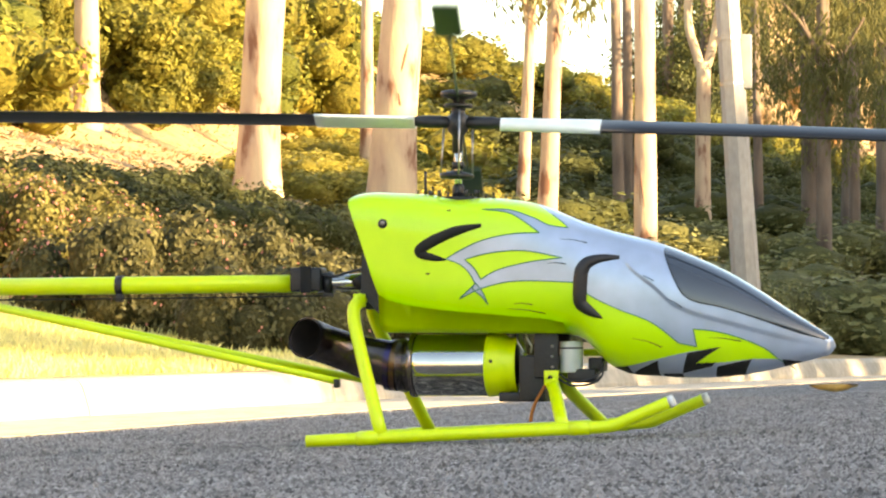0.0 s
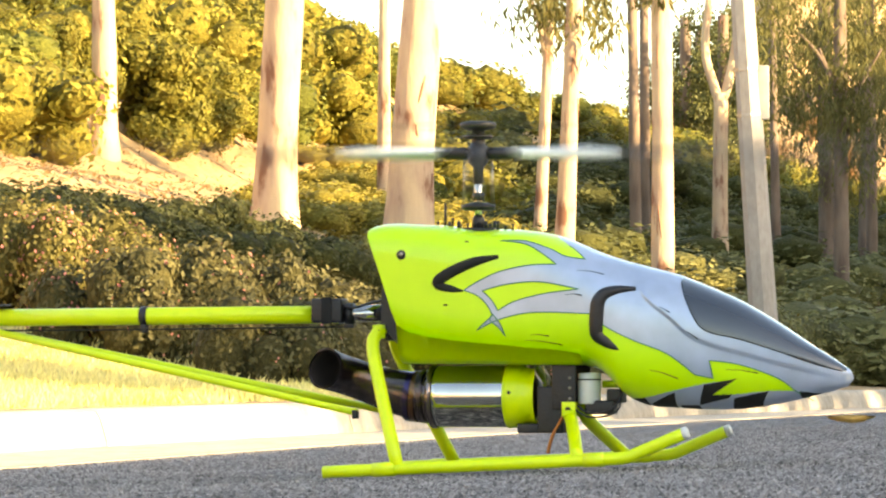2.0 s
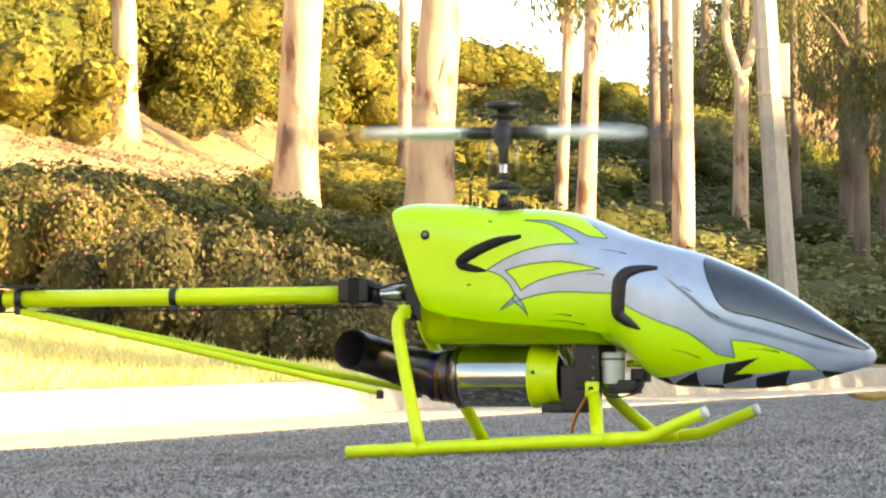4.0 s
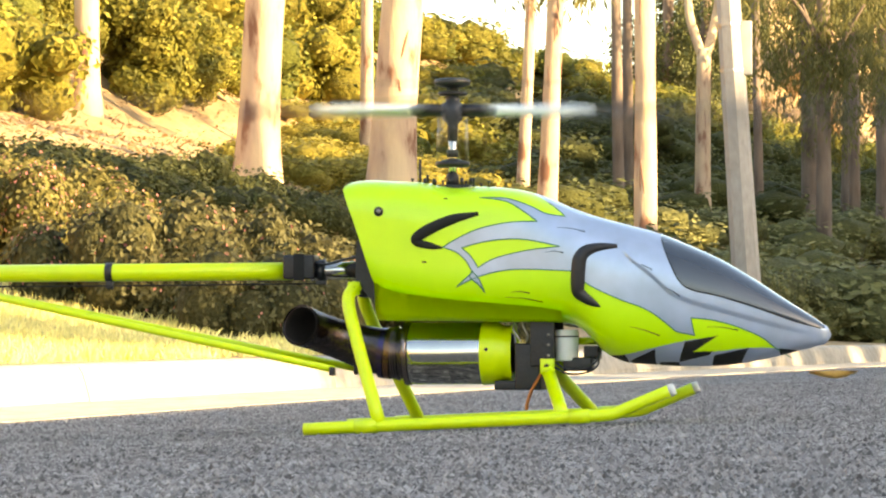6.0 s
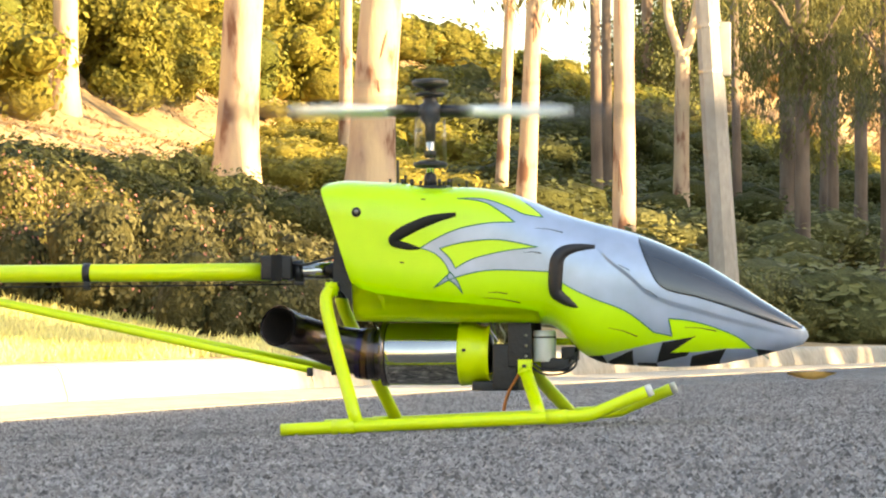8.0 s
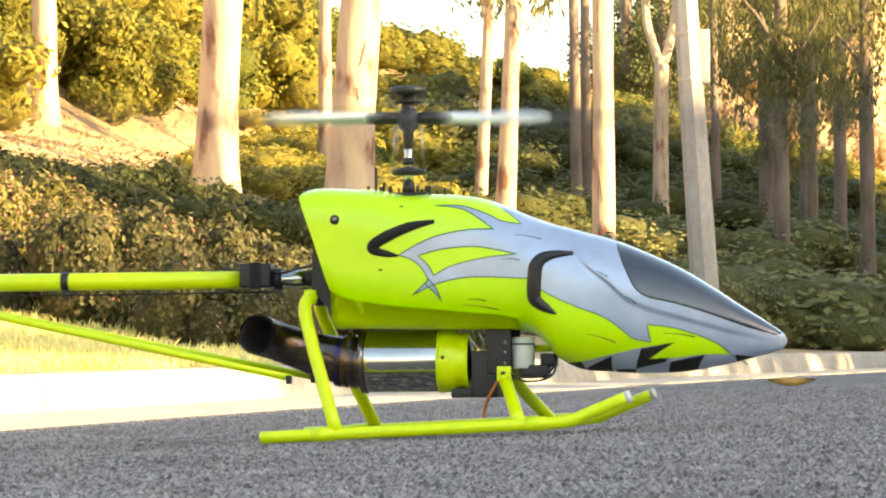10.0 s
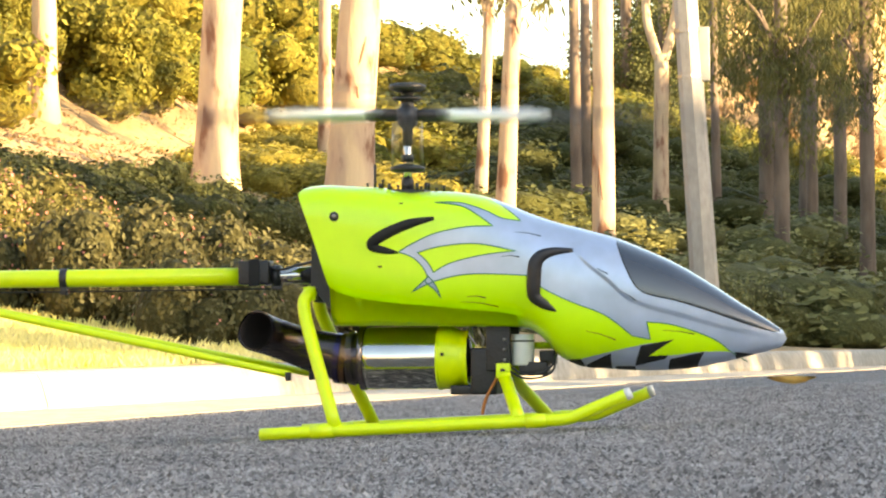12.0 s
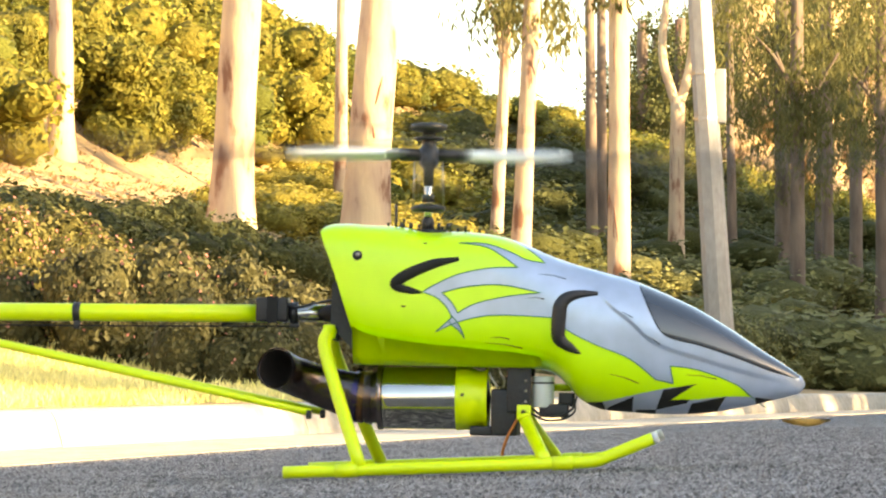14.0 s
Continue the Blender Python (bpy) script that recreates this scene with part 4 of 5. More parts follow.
def make_fuselage(heli):
    """The glass-fibre shell, in its painted areas: each area is the part of one smooth skin that lies in its outline."""
    for side, ns, nq in ((-1, 680, 200), (1, 200, 70)):
        q = (1 - np.cos(np.linspace(0, math.pi, nq + 1))) / 2
        s = np.linspace(0, 1, ns + 1)
        S, Q = np.meshgrid(s, q, indexing="ij")
        rear = -0.110 - 0.062 * np.clip(Q, 0, 1) ** 0.9
        X = rear * (1 - S) + 0.6098 * S
        Z = LOW(X) + Q * (TOP(X) - LOW(X))
        round_off = np.clip((Q - 0.9) / 0.1, 0, 1) ** 2 * np.clip(1 - S / 0.03, 0, 1)
        X = X + 0.012 * round_off
        Y = side * half_width(X, Z)
        xc, zc = (X[:-1, :-1] + X[1:, 1:]) / 2, (Z[:-1, :-1] + Z[1:, 1:]) / 2
        area = np.zeros(xc.shape, int)
        area[inside(P_NOSE, xc, zc) & ~inside(P_LEAF, xc, zc)] = 1
        area[inside(P_HOOK, xc, zc)] = 1
        area[inside(P_WINDOW, xc, zc)] = 2
        teeth = inside(P_TEETH, xc, zc)
        area[teeth] = 3
        for k, poly in enumerate(P_CHECKS):
            area[inside(poly, xc, zc)] = 4 + k
        order = np.arange((ns + 1) * (nq + 1)).reshape(ns + 1, nq + 1)
        allv = np.stack([X, Y, Z], -1).reshape(-1, 3)
        for k, (name, mat, label) in enumerate((("shell", YELLOW, "fluorescent yellow painted shell"), ("silver_area", SILVER, "silver airbrushed nose and claw stripes"), ("canopy_window", WINDOW, "glossy smoked canopy window"), ("tooth_area", SILVER, "silver-white painted teeth"), *[("tooth_check", SOOT, "black painted check between teeth")] * 6)):
            i, j = np.nonzero(area == k)
            if not len(i):
                continue
            f = np.stack([order[i, j], order[i + 1, j], order[i + 1, j + 1], order[i, j + 1]], -1)
            used, inv = np.unique(f, return_inverse=True)
            faces = inv.reshape(-1, 4)
            if side > 0:
                faces = faces[:, ::-1]
            grid_mesh(name, allv[used].tolist(), faces.tolist(), mat, heli, label)
    # painted outlines
    for poly in (P_LEAF, P_HOOK):
        pts = [on_skin(p[0], p[1], 0.0004) for p in poly]
        part("pinstripe", tube(pts + pts[:1], 0.0009, 6, caps=False), PIN, heli)
    keep = [p for p in P_NOSE if p[0] < 0.55 and p[1] < float(TOP(p[0])) - 0.006]
    part("pinstripe", tube([on_skin(p[0], p[1], 0.0004) for p in keep], 0.0009, 6), PIN, heli)
    pts = [on_skin(p[0], p[1], 0.0004) for p in P_WINDOW if p[1] < float(TOP(p[0])) - 0.004 and p[0] < 0.6]
    part("window_seal", tube(pts, 0.0010, 6), SOOT, heli, "dark seal round the canopy window")
    for a, b in (((0.185, 0.318), (0.228, 0.311)), ((0.166, 0.279), (0.195, 0.278)), ((0.305, 0.262), (0.335, 0.250)), ((0.355, 0.222), (0.378, 0.208)), ((0.10, 0.208), (0.16, 0.200)), ((0.11, 0.216), (0.14, 0.214)), ((0.30, 0.16), (0.345, 0.146)), ((0.42, 0.160), (0.468, 0.154))):
        mid = ((a[0] + b[0]) / 2, (a[1] + b[1]) / 2 + 0.002)
        part("scratch_line", tube([on_skin(*p, -0.0001) for p in (a, mid, b)], [0.0003, 0.0006, 0.0010], 6), SOOT, heli, "fine airbrushed dark line")
    for x, z in ((0.003, 0.366), (-0.030, 0.265), (0.180, 0.176)):
        part("dot", tube([on_skin(x - 0.003, z, 0), on_skin(x + 0.003, z, 0)], 0.0012, 6), SOOT, heli)


def ribbon(points, widths, out, side=-1):
    """A raised rounded band on the skin along (x, z) points."""
    pts = smooth_path([Vector((x, z, 0)) for x, z in points], 7)
    ws = np.interp(np.linspace(0, 1, len(pts)), np.linspace(0, 1, len(widths)), widths)
    return tube([on_skin(p.x, p.y, out, side) for p in pts], list(ws), 10)


def make_body_details(heli):
    part("side_slot", ribbon([(0.058, 0.341), (0.018, 0.333), (-0.020, 0.318), (-0.042, 0.304), (-0.040, 0.296), (-0.018, 0.290), (0.000, 0.287)], [0.0035, 0.0082, 0.0095, 0.0092, 0.0075, 0.0055, 0.002], -0.0015), SOOT, heli, "curved black air slot")
    part("air_scoop", ribbon([(0.279, 0.287), (0.252, 0.286), (0.231, 0.280), (0.221, 0.268), (0.2185, 0.250), (0.2175, 0.230), (0.2195, 0.215), (0.236, 0.202), (0.257, 0.190)], [0.0045, 0.0075, 0.0105, 0.0122, 0.0125, 0.0122, 0.0112, 0.0085, 0.002], -0.003), BLACK, heli, "black C-shaped air scoop")
    for x, z in ((-0.105, 0.346),):
        p = on_skin(x, z)
        part("grommet", tube([p + Vector((0, 0.002, 0)), p + Vector((0, -0.002, 0))], [0.0085, 0.007], 20), BLACK, heli, "black rubber grommet")
        part("screw", tube([p + Vector((0, 0, 0.001)), p + Vector((0, -0.004, 0.001))], [0.004, 0.003], 12), ALLOY, heli)
    # lower shell behind, frames, rear plate
    bm = bmesh.new()
    ring = []
    for x in np.linspace(-0.112, 0.19, 24):
        low = 0.172 - 0.004 * (x + 0.1) / 0.3
        up = float(LOW(x)) + 0.02
        row = []
        for a in np.linspace(-1, 1, 15):
            y = a * 0.0955
            row.append(bm.verts.new((x + (up - low) * 0.0, y, low + (up - low) * abs(a) ** 9)))
        ring.append(row)
    for r0, r1 in zip(ring, ring[1:]):
        for k in range(14):
            bm.faces.new((r0[k], r0[k + 1], r1[k + 1], r1[k]))
    bmesh.ops.solidify(bm, geom=bm.faces[:], thickness=0.002)
    part("lower_shell", bm, YELLOW_MATT, heli, "duller yellow lower shell")
    for y in (-0.045, 0.045):
        bm = bmesh.new()
        prof = [(-0.150, 0.300), (-0.100, 0.360), (0.0, 0.370), (0.0, 0.185), (-0.105, 0.185), (-0.125, 0.205), (-0.152, 0.235)]
        a = [bm.verts.new((x, y - 0.0015, z)) for x, z in prof]
        b = [bm.verts.new((x, y + 0.0015, z)) for x, z in prof]
        for k in range(len(prof)):
            bm.faces.new((a[k], a[(k + 1) % len(prof)], b[(k + 1) % len(prof)], b[k]))
        bm.faces.new(a[::-1])
        bm.faces.new(b)
        part("rear_frame", bm, BLACK, heli, "black carbon side frame", smooth=False)
    part("rear_plate", block((-0.148, -0.043, 0.21), (-0.140, 0.043, 0.30), 0.002), BLACK, heli)
    part("top_plate", block((-0.030, -0.030, 0.380), (0.032, 0.030, 0.391), 0.002), BLACK, heli)
    for x in (-0.04, -0.025, 0.02, 0.035):
        part("bolt", tube([(x, -0.03, 0.39), (x, -0.03, 0.401)], 0.003, 8), BLACK, heli)
    for k in range(11):
        x, h = -0.062 + 0.0125 * k, 0.005 + 0.004 * ((k * 7) % 3)
        foot = float(TOP(x)) - 0.004
        part("ball_stud", tube([(x, -0.022, foot), (x, -0.022, foot + h), (x, -0.022, foot + h + 0.004)], [0.0016, 0.0016, 0.0032], 8), BLACK, heli)
    part("antenna_stub", tube([(-0.05, -0.02, 0.385), (-0.05, -0.02, 0.432)], 0.0022, 8), BLACK, heli)


def make_tail(heli):
    boom = part("tail_boom", tube([(-0.235, 0, 0.2535), (-0.880, 0, 0.2530)], 0.0145, 28), YELLOW_MATT, heli, "fluorescent yellow tail boom tube")
    part("boom_clamp", tube([(-0.566, 0, 0.2532), (-0.578, 0, 0.2532)], 0.0165, 28), BLACK, boom, "black band round the boom")
    part("clamp_foot", block((-0.577, -0.012, 0.226), (-0.566, 0.0, 0.240), 0.002), BLACK, boom)
    part("boom_clamp", tube([(-0.846, 0, 0.2530), (-0.858, 0, 0.2530)], 0.0168, 28), BLACK, boom, "black clamp that holds the braces")
    part("clamp_bar", block((-0.905, -0.016, 0.2715), (-0.815, 0.016, 0.2755), 0.0015), BLACK, boom, "thin black plate on the boom")
    part("clamp_foot", block((-0.858, -0.012, 0.226), (-0.846, 0.012, 0.240), 0.002), BLACK, boom)
    part("tail_gearbox", block((-0.930, -0.014, 0.232), (-0.884, 0.014, 0.270), 0.005), BLACK, boom, "black tail gearbox")
    part("boom_collar", tube([(-0.235, 0, 0.2535), (-0.205, 0, 0.254), (-0.150, 0, 0.2545)], [0.0155, 0.0130, 0.0150], 24), STEEL, heli, "bare metal boom holder")
    part("collar_ring", tube([(-0.222, 0, 0.2535), (-0.210, 0, 0.2538)], 0.0185, 24), BLACK, heli)
    gyro = part("gyro_box", block((-0.276, -0.027, 0.240), (-0.224, 0.014, 0.279), 0.004), BLACK, heli, "black gyro box strapped to the boom")
    part("strap", block((-0.258, -0.0285, 0.238), (-0.240, -0.0268, 0.281), 0.0006), SOOT, gyro)
    part("cable", tube(smooth_path([(-0.226, -0.02, 0.268), (-0.205, -0.022, 0.264), (-0.180, -0.022, 0.270), (-0.150, -0.03, 0.276)], 6), 0.0022, 8), BLACK, heli)
    part("push_rod", tube([(-0.90, -0.006, 0.231), (-0.50, -0.012, 0.2315), (-0.205, -0.018, 0.233)], 0.0014, 8), SOOT, heli, "thin black tail push rod")
    part("rod_end", block((-0.222, -0.022, 0.231), (-0.205, -0.014, 0.237), 0.001), BLACK, heli)
    for y in (-0.100, 0.100):
        pts = [(-0.845, y * 0.10, 0.2315), (-0.62, y * 0.44, 0.1855), (-0.40, y * 0.72, 0.140), (-0.176, y, 0.094)]
        part("boom_strut", tube(pts, 0.0060, 14), YELLOW_MATT, heli, "yellow tail boom brace")
        part("strut_clamp", block((-0.183, y - 0.008, 0.084), (-0.175, y + 0.008, 0.098), 0.002), BLACK, heli)


def make_skids(heli):
    for side in (-1, 1):
        y = 0.175 * side
        pts = [(-0.210, y, 0.000), (-0.10, y, 0.005), (0.05, y, 0.0115), (0.20, y, 0.0185), (0.262, y, 0.0215), (0.285, y, 0.0245), (0.302, y, 0.0315), (0.372, y, 0.0605)]
        skid = part("skid", tube(smooth_path(pts, 4), 0.0098, 18), YELLOW_MATT, heli, "fluorescent yellow landing skid tube")
        part("sleeve", tube([(-0.128, y, 0.0037), (-0.092, y, 0.0054)], 0.0112, 18), YELLOW_MATT, skid)
        part("sleeve", tube([(0.214, y, 0.0192), (0.246, y, 0.0207)], 0.0112, 18), YELLOW_MATT, skid)
        part("end_cap", tube([(0.371, y, 0.0601), (0.379, y, 0.0634)], [0.0100, 0.0092], 18), WHITE, skid, "pale plastic end cap")
        ym = 0.052 * side
        pts = [(-0.150, ym * 0.9, 0.228), (-0.157, ym * 1.1, 0.218), (-0.159, ym * 1.3, 0.203), (-0.146, ym * 1.75, 0.160), (-0.088, y, 0.008)]
        leg = part("rear_leg", tube(smooth_path(pts, 5), 0.0105, 16), YELLOW_MATT, heli)
        part("lug", block((-0.163, ym - 0.004, 0.213), (-0.143, ym + 0.004, 0.235), 0.002), YELLOW_MATT, leg)
        part("bolt", tube([(-0.153, ym + 0.006 * side, 0.224), (-0.153, ym + 0.010 * side, 0.224)], 0.0038, 10), BLACK, leg)
        pts = [(0.161, ym, 0.092), (0.170, ym * 1.3, 0.075), (0.203, y, 0.022)]
        leg = part("front_leg", tube(smooth_path(pts, 5), 0.0105, 16), YELLOW_MATT, heli)
        part("lug", block((0.150, ym - 0.005, 0.086), (0.173, ym + 0.005, 0.110), 0.002), YELLOW_MATT, leg)
        part("bolt", tube([(0.161, ym + 0.004 * side, 0.098), (0.161, ym + 0.009 * side, 0.098)], 0.0038, 10), BLACK, leg)


def make_turbine(heli):
    z = 0.119
    can = part("turbine_can", revolve([(-0.072, 0.030), (-0.072, 0.047), (-0.069, 0.0495), (-0.060, 0.0500), (0.050, 0.0500), (0.053, 0.0490), (0.053, 0.03)], (0, 0, z), (1, 0, 0), 56), STEEL, heli, "polished steel turbine casing")
    part("flange", tube([(-0.077, 0, z), (-0.070, 0, z)], 0.0520, 48), HOT_STEEL, can)
    part("flange", tube([(0.050, 0, z), (0.055, 0, z)], 0.0515, 48), YELLOW_MATT, can)
    ring = part("intake_ring", revolve([(0.054, 0.0508), (0.072, 0.0505), (0.078, 0.0480), (0.086, 0.0440), (0.094, 0.0445), (0.099, 0.0480), (0.101, 0.0495), (0.100, 0.0470), (0.094, 0.0420), (0.085, 0.0400)], (0, 0, z), (1, 0, 0), 56), YELLOW_MATT, heli, "fluorescent yellow intake bell")
    part("bolt", tube([(0.062, -0.0500, z + 0.006), (0.062, -0.0520, z + 0.006)], 0.0028, 10), BLACK, ring)
    part("intake_core", revolve([(0.085, 0.040), (0.10, 0.030), (0.105, 0.002)], (0, 0, z), (1, 0, 0), 32), BLACK, heli)
    path = smooth_path([(-0.072, 0, z), (-0.105, 0, z + 0.001), (-0.145, -0.002, z + 0.010), (-0.185, -0.014, z + 0.023), (-0.219, -0.042, z + 0.037), (-0.236, -0.080, z + 0.046)], 6)
    n = len(path)
    bm = tube(path, [0.043 - 0.0115 * min(1, k / (n * 0.6)) + 0.0025 * max(0, (k - n * 0.75) / (n * 0.25)) for k in range(n)], 36, caps=False)
    bmesh.ops.solidify(bm, geom=bm.faces[:], thickness=0.0012)
    pipe = part("exhaust_pipe", bm, HOT_STEEL, heli, "heat-stained steel exhaust pipe turned outwards")
    part("inner_wall", tube([p for p in path[6:]], [0.0298] * (n - 6), 32, caps=False), SMOKE_RING, pipe, "sooty inside of the pipe")
    part("exhaust_plug", tube([path[n // 2 - 2], path[n // 2 - 1]], 0.029, 28), SMOKE_RING, pipe)
    for k, tint in enumerate((TINT_STRAW, TINT_BLUE)):
        part("heat_band", tube([Vector((-0.099 - 0.011 * k, 0, z)), Vector((-0.108 - 0.011 * k, 0, z + 0.001))], [0.0424 - 0.0012 * k, 0.0417 - 0.0012 * k], 36, caps=False), tint, pipe, ("straw-coloured heat stain", "blue heat stain")[k])
    for k in range(3):
        part("weld", tube([Vector((-0.088 - 0.004 * k, 0, z)), Vector((-0.090 - 0.004 * k, 0, z))], 0.0442 - 0.0008 * k, 36), HOT_STEEL, pipe)


def make_gear(heli):
    """Pump, servo block, white tank and cables in front of the turbine."""
    box = part("gearbox_plate", block((0.108, -0.050, 0.060), (0.150, 0.050, 0.135), 0.004), BLACK, heli, "black machined gearbox housing")
    part("foot", block((0.074, -0.045, 0.060), (0.112, 0.045, 0.075), 0.003), BLACK, box)
    part("side_frame", block((0.134, -0.056, 0.098), (0.173, -0.050, 0.172), 0.002), BLACK, heli)
    part("side_frame", block((0.134, 0.050, 0.098), (0.173, 0.056, 0.172), 0.002), BLACK, heli)
    for z in (0.115, 0.132, 0.148):
        part("bolt", tube([(0.164, -0.055, z), (0.164, -0.059, z)], 0.0025, 8), ALLOY, heli)
    tank = part("header_tank", tube([(0.190, -0.030, 0.106), (0.190, -0.030, 0.109), (0.190, -0.030, 0.153), (0.190, -0.030, 0.156)], [0.017, 0.0185, 0.0185, 0.017], 28), WHITE, heli, "white plastic header tank")
    part("tank_band", tube([(0.190, -0.030, 0.144), (0.190, -0.030, 0.1465)], 0.0189, 28), SOOT, tank)
    part("front_cross_bar", tube([(0.205, 0.0, 0.138), (0.235, 0.0, 0.138)], 0.006, 12), YELLOW_MATT, heli)
    part("servo", block((0.185, -0.045, 0.090), (0.232, -0.01, 0.112), 0.003), BLACK, heli)
    part("servo", block((0.215, -0.020, 0.108), (0.240, 0.020, 0.130), 0.003), BLACK, heli)
    for k, pts in enumerate(([(0.175, -0.05, 0.104), (0.190, -0.055, 0.094), (0.215, -0.055, 0.092), (0.238, -0.05, 0.104), (0.246, -0.04, 0.125)],
                             [(0.170, -0.05, 0.098), (0.195, -0.058, 0.086), (0.225, -0.055, 0.088), (0.242, -0.048, 0.100), (0.242, -0.04, 0.120)],
                             [(0.120, -0.05, 0.172), (0.124, -0.056, 0.160), (0.130, -0.054, 0.148), (0.128, -0.05, 0.138)],
                             [(0.104, -0.04, 0.172), (0.106, -0.05, 0.158), (0.113, -0.052, 0.146), (0.118, -0.05, 0.138)])):
        part("cable", tube(smooth_path(pts, 6), 0.0018, 8), BLACK if k < 2 else ALLOY, heli)
    for y in (-0.052, -0.047):
        part("orange_cable", tube(smooth_path([(0.152, y, 0.088), (0.144, y, 0.074), (0.135, y - 0.002, 0.058), (0.129, y - 0.003, 0.040), (0.127, y - 0.003, 0.028)], 6), 0.0024, 8), ORANGE, heli)


HUB = 0.512


def make_rotor(heli):
    mast = part("mast", tube([(0, 0, 0.38), (0, 0, 0.50)], 0.0065, 20), STEEL, heli, "polished steel main shaft")
    part("mast_collar", revolve([(0, 0.004), (0, 0.011), (0.018, 0.010), (0.024, 0.0065)], (0, 0, 0.388), (0, 0, 1), 24), BLACK, mast)
    part("washout_hub", revolve([(0, 0.0066), (0, 0.0095), (0.012, 0.0095), (0.012, 0.0066)], (0, 0, 0.436), (0, 0, 1), 24), BLACK, mast)
    rotor = part("rotor", revolve([(-0.050, 0.0066), (-0.049, 0.0078), (-0.022, 0.0088), (-0.014, 0.0165), (0.010, 0.017), (0.014, 0.011), (0.020, 0.011), (0.037, 0.010), (0.039, 0.020), (0.042, 0.0285), (0.046, 0.0300), (0.050, 0.0285), (0.052, 0.020), (0.053, 0.001)], (0, 0, 0), (0, 0, 1), 36), BLACK, heli, "black rotor head with mushroom cap")
    rotor.location = (0, 0, HUB)
    blades = []
    part("lower_disc", revolve([(0.024, 0.010), (0.024, 0.021), (0.027, 0.025), (0.030, 0.021), (0.030, 0.010)], (0, 0, 0), (0, 0, 1), 36), BLACK, rotor)
    part("swashplate", revolve([(-0.092, 0.0065), (-0.092, 0.024), (-0.089, 0.028), (-0.084, 0.028), (-0.081, 0.018), (-0.078, 0.0065)], (0, 0, 0), (0, 0, 1), 36), BLACK, rotor, "dark metal swashplate")
    for s in (-1, 1):
        part("control_link", tube([(s * 0.026, 0, -0.085), (s * 0.023, 0.006, -0.01)], 0.0016, 8), ALLOY, rotor, "thin steel control link")
        part("control_link", tube([(0.006, s * 0.028, -0.085), (0.004, s * 0.024, 0.02)], 0.0016, 8), ALLOY, rotor)
        part("blade_grip", tube([(s * 0.012, 0, 0), (s * 0.03, 0, 0), (s * 0.055, 0, 0), (s * 0.085, 0, 0.0005)], [0.010, 0.011, 0.011, 0.006], 16, squash=0.9), BLACK, rotor, "black blade grip")

        def blade(r0, r1, w0, w1, thick, pitch):
            bm = bmesh.new()
            rings = []
            for k in range(9):
                t = k / 8
                r, w = r0 + (r1 - r0) * t, w0 + (w1 - w0) * t
                tilt = radians(pitch)
                ring = []
                for a in range(16):
                    ang = 2 * math.pi * a / 16
                    c = w / 2 * math.cos(ang)
                    h = thick / 2 * math.sin(ang) * (1.15 - 0.5 * math.cos(ang))
                    ring.append(bm.verts.new((s * r, s * (c * math.cos(tilt) - h * math.sin(tilt)), c * math.sin(tilt) + h * math.cos(tilt) - 0.007 * (r / 0.8) ** 2)))
                rings.append(ring)
            for a, b in zip(rings, rings[1:]):
                for k in range(16):
                    bm.faces.new((a[k], a[(k + 1) % 16], b[(k + 1) % 16], b[k]))
            bm.faces.new(rings[0])
            bm.faces.new(rings[-1])
            return bm
        root = part("blade_root", blade(0.070, 0.232, 0.046, 0.062, 0.015, 20.0 if s > 0 else 10.0), MINT, rotor, "pale mint blade root")
        arm = part("rotor_blade", blade(0.230, 0.84, 0.058, 0.056, 0.0085, 22.0 if s > 0 else 14.0), CARBON, rotor, "long black carbon rotor blade")
        blades += [(root, 18.0 if s > 0 else -8.0), (arm, 19.0 if s > 0 else -11.0)]
    bm = tube([(0, -0.29, 0), (0, 0.29, 0)], 0.002, 8)
    for s in (-1, 1):
        block((-0.022, s * 0.255 - 0.045, -0.003), (0.022, s * 0.255 + 0.045, 0.003), 0.002, bm)
    flybar = part("flybar", bm, GREEN_PADDLE, rotor, "thin flybar with dark green paddles")
    flybar.location = (0, 0, 0.030)
    return rotor, flybar, blades


def make_helicopter():
    heli = tagged(new("model_helicopter"), "fluorescent yellow and silver turbine model helicopter standing on asphalt", "helicopter")
    make_fuselage(heli)
    make_body_details(heli)
    make_tail(heli)
    make_skids(heli)
    make_turbine(heli)
    make_gear(heli)
    return heli, *make_rotor(heli)


HELI, ROTOR, FLYBAR, BLADES = make_helicopter()

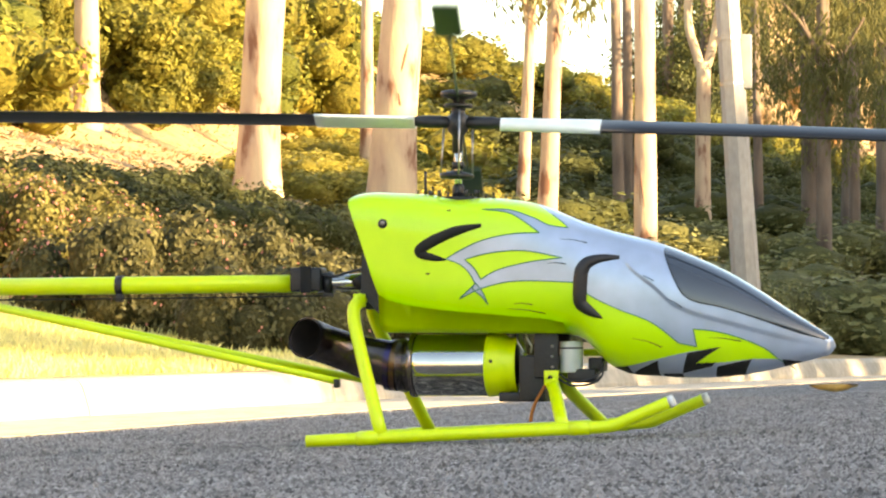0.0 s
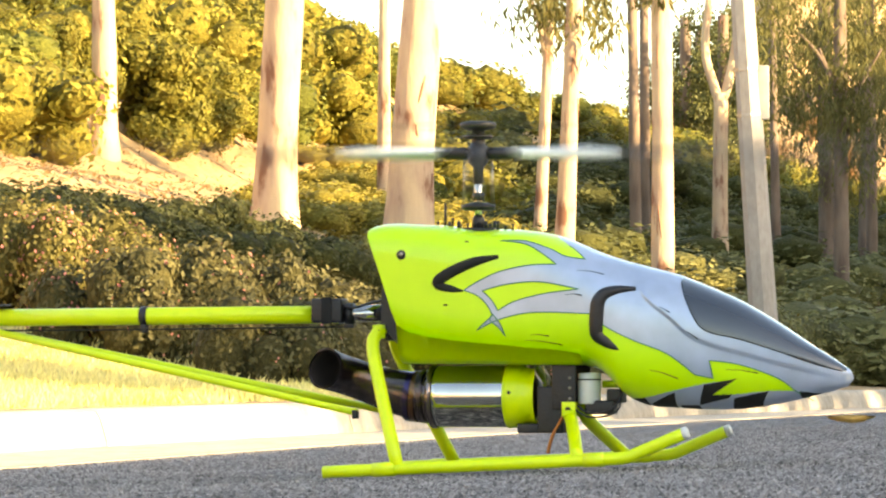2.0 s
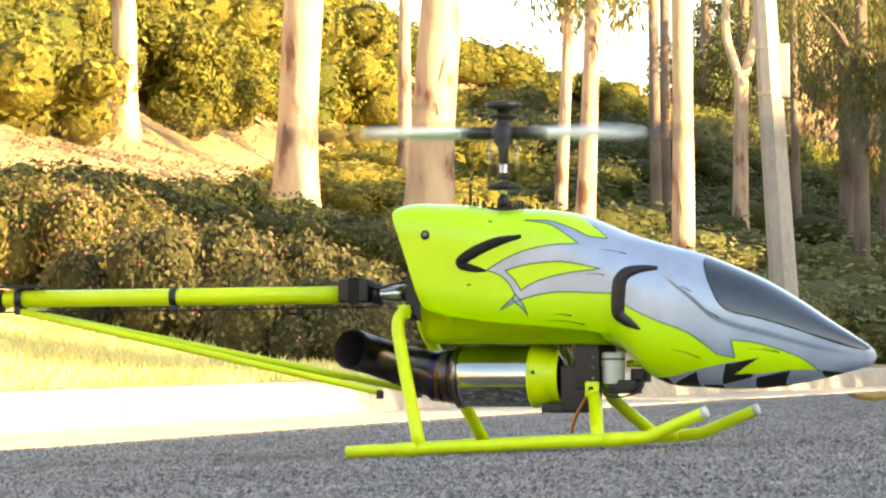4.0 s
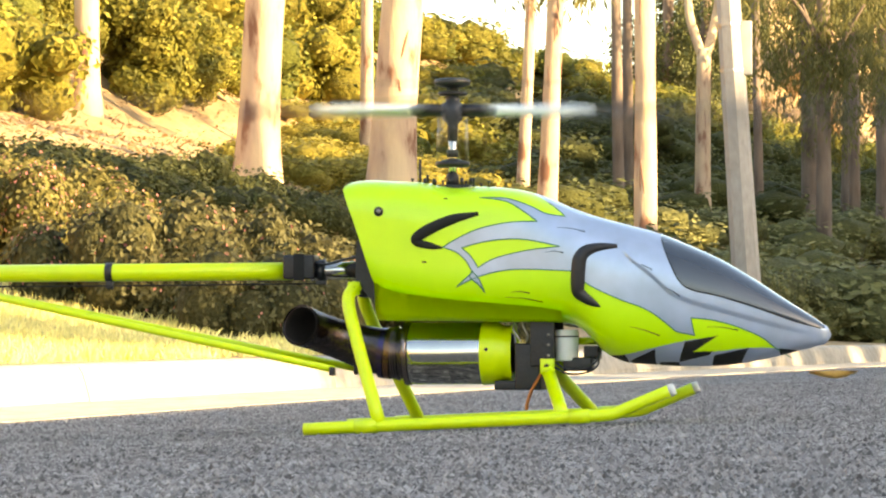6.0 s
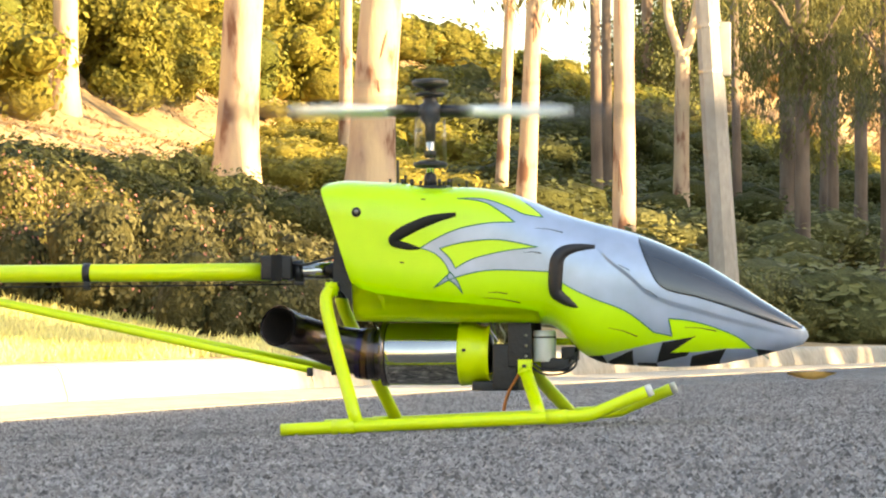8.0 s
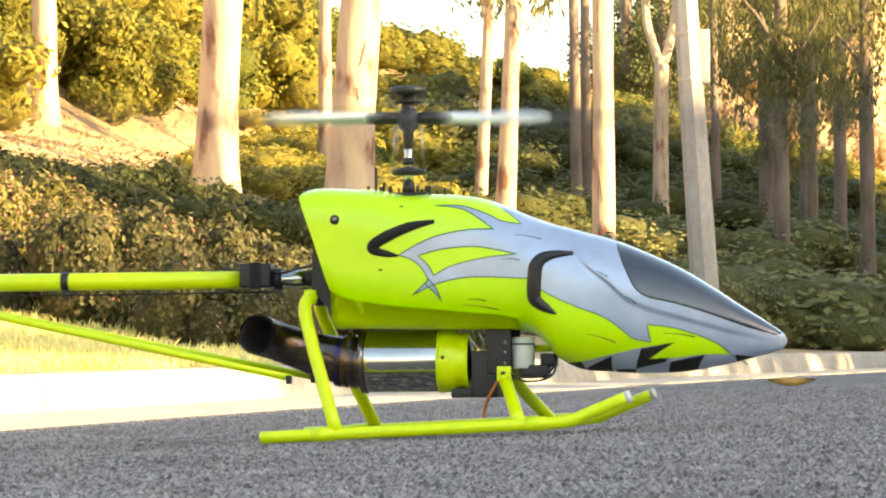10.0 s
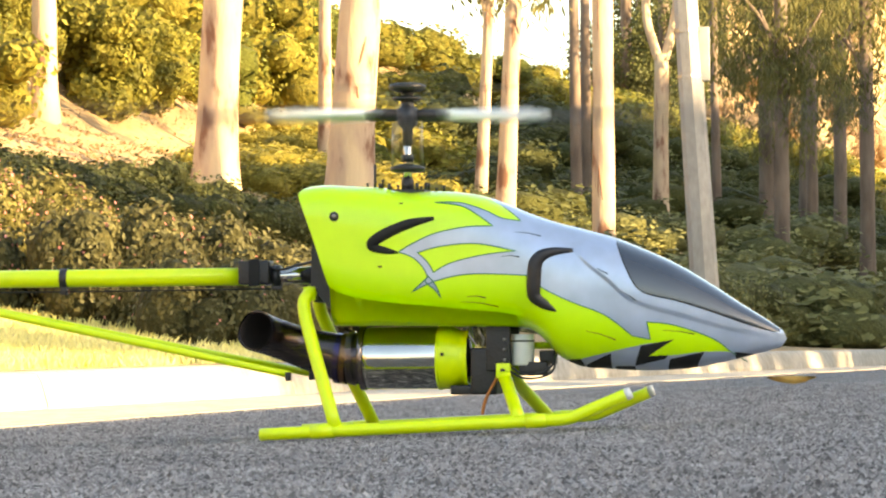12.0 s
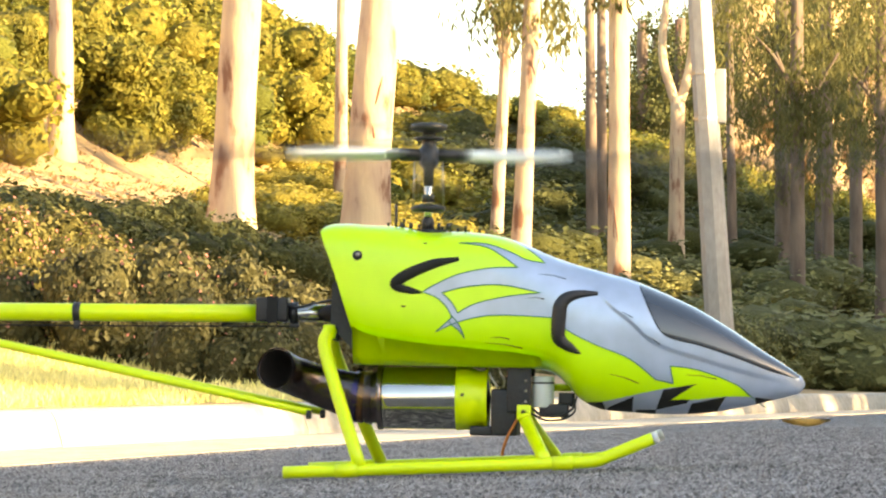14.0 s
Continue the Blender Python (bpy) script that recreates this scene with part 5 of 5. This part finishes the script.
# seconds, place along x, lift, nose turned towards the camera, nose up (degrees)
STANCE = [
    (0, 0.0227, 0.0037, 12.61, -0.01),
    (0.5, 0.0237, 0.0042, 13.43, 0.03),
    (1, 0.0231, 0.0031, 13.05, -0.05),
    (1.5, 0.0230, 0.0035, 13.10, 0.15),
    (2, 0.0269, 0.0032, 14.90, -0.08),
    (2.2, 0.0288, 0.0049, 16.09, -0.14),
    (4.3, 0.0347, 0.0005, 17.20, 0.00),
    (4.5, 0.0338, 0.0001, 17.11, 0.06),
    (5.0, 0.0217, 0.0009, 12.56, -0.06),
    (5.5, 0.0144, 0.0004, 10.13, -0.03),
    (6.0, 0.0131, 0.0005, 9.90, -0.06),
    (6.5, 0.0127, -0.0000, 10.02, 0.00),
    (7.0, 0.0121, -0.0011, 9.83, 0.04),
    (7.5, 0.0125, 0.0005, 9.90, 0.04),
    (8.0, 0.0120, 0.0003, 9.92, 0.01),
    (8.5, 0.0107, 0.0007, 9.91, 0.01),
    (9.0, 0.0108, 0.0011, 10.02, 0.05),
    (11.5, 0.0086, 0.0033, 9.77, -0.02),
    (12, 0.0082, 0.0033, 9.53, -0.03),
    (12.5, 0.0062, 0.0018, 9.57, 0.01),
    (13, 0.0077, 0.0007, 9.38, 0.02),
    (13.5, 0.0082, -0.0016, 8.93, 0.01),
    (14, 0.0117, 0.0038, 4.95, -0.63),
]


def rotor_angle(k):
    """Degrees of the rotor at frame k of 30 a second: it runs up to 84 degrees a frame in the first second and a half."""
    if k < 3:
        return (-7, -5, 6)[k]
    return -14 + (0.8 * k * k + 12 * k if k < 45 else 2160 + 84 * (k - 45))


def motions():
    walk(HELI, [(t, pose(x, 6.17, z, 0, -p, -y)) for t, x, z, y, p in STANCE])
    walk(ROTOR, [(k / FPS, pose(0, 0, HUB, 0, 1.9 * max(0, 1 - k / 20), -rotor_angle(k))) for k in range(int(SECONDS * FPS) + 1)])
    for blade, pitch in BLADES:
        walk(blade, [(0, pose(0, 0, 0)), (0.2, pose(0, 0, 0)), (0.8, pose(0, 0, 0, -pitch)), (SECONDS, pose(0, 0, 0, -pitch))])
    walk(FLYBAR, [(0, pose(0, 0, 0.03, -27)), (0.1, pose(0, 0, 0.03, -18)), (0.4, pose(0, 0, 0.03, 4)), (1.0, pose(0, 0, 0.03, 2)), (2.0, pose(0, 0, 0.03, 0)), (SECONDS, pose(0, 0, 0.03, 0))])


motions()
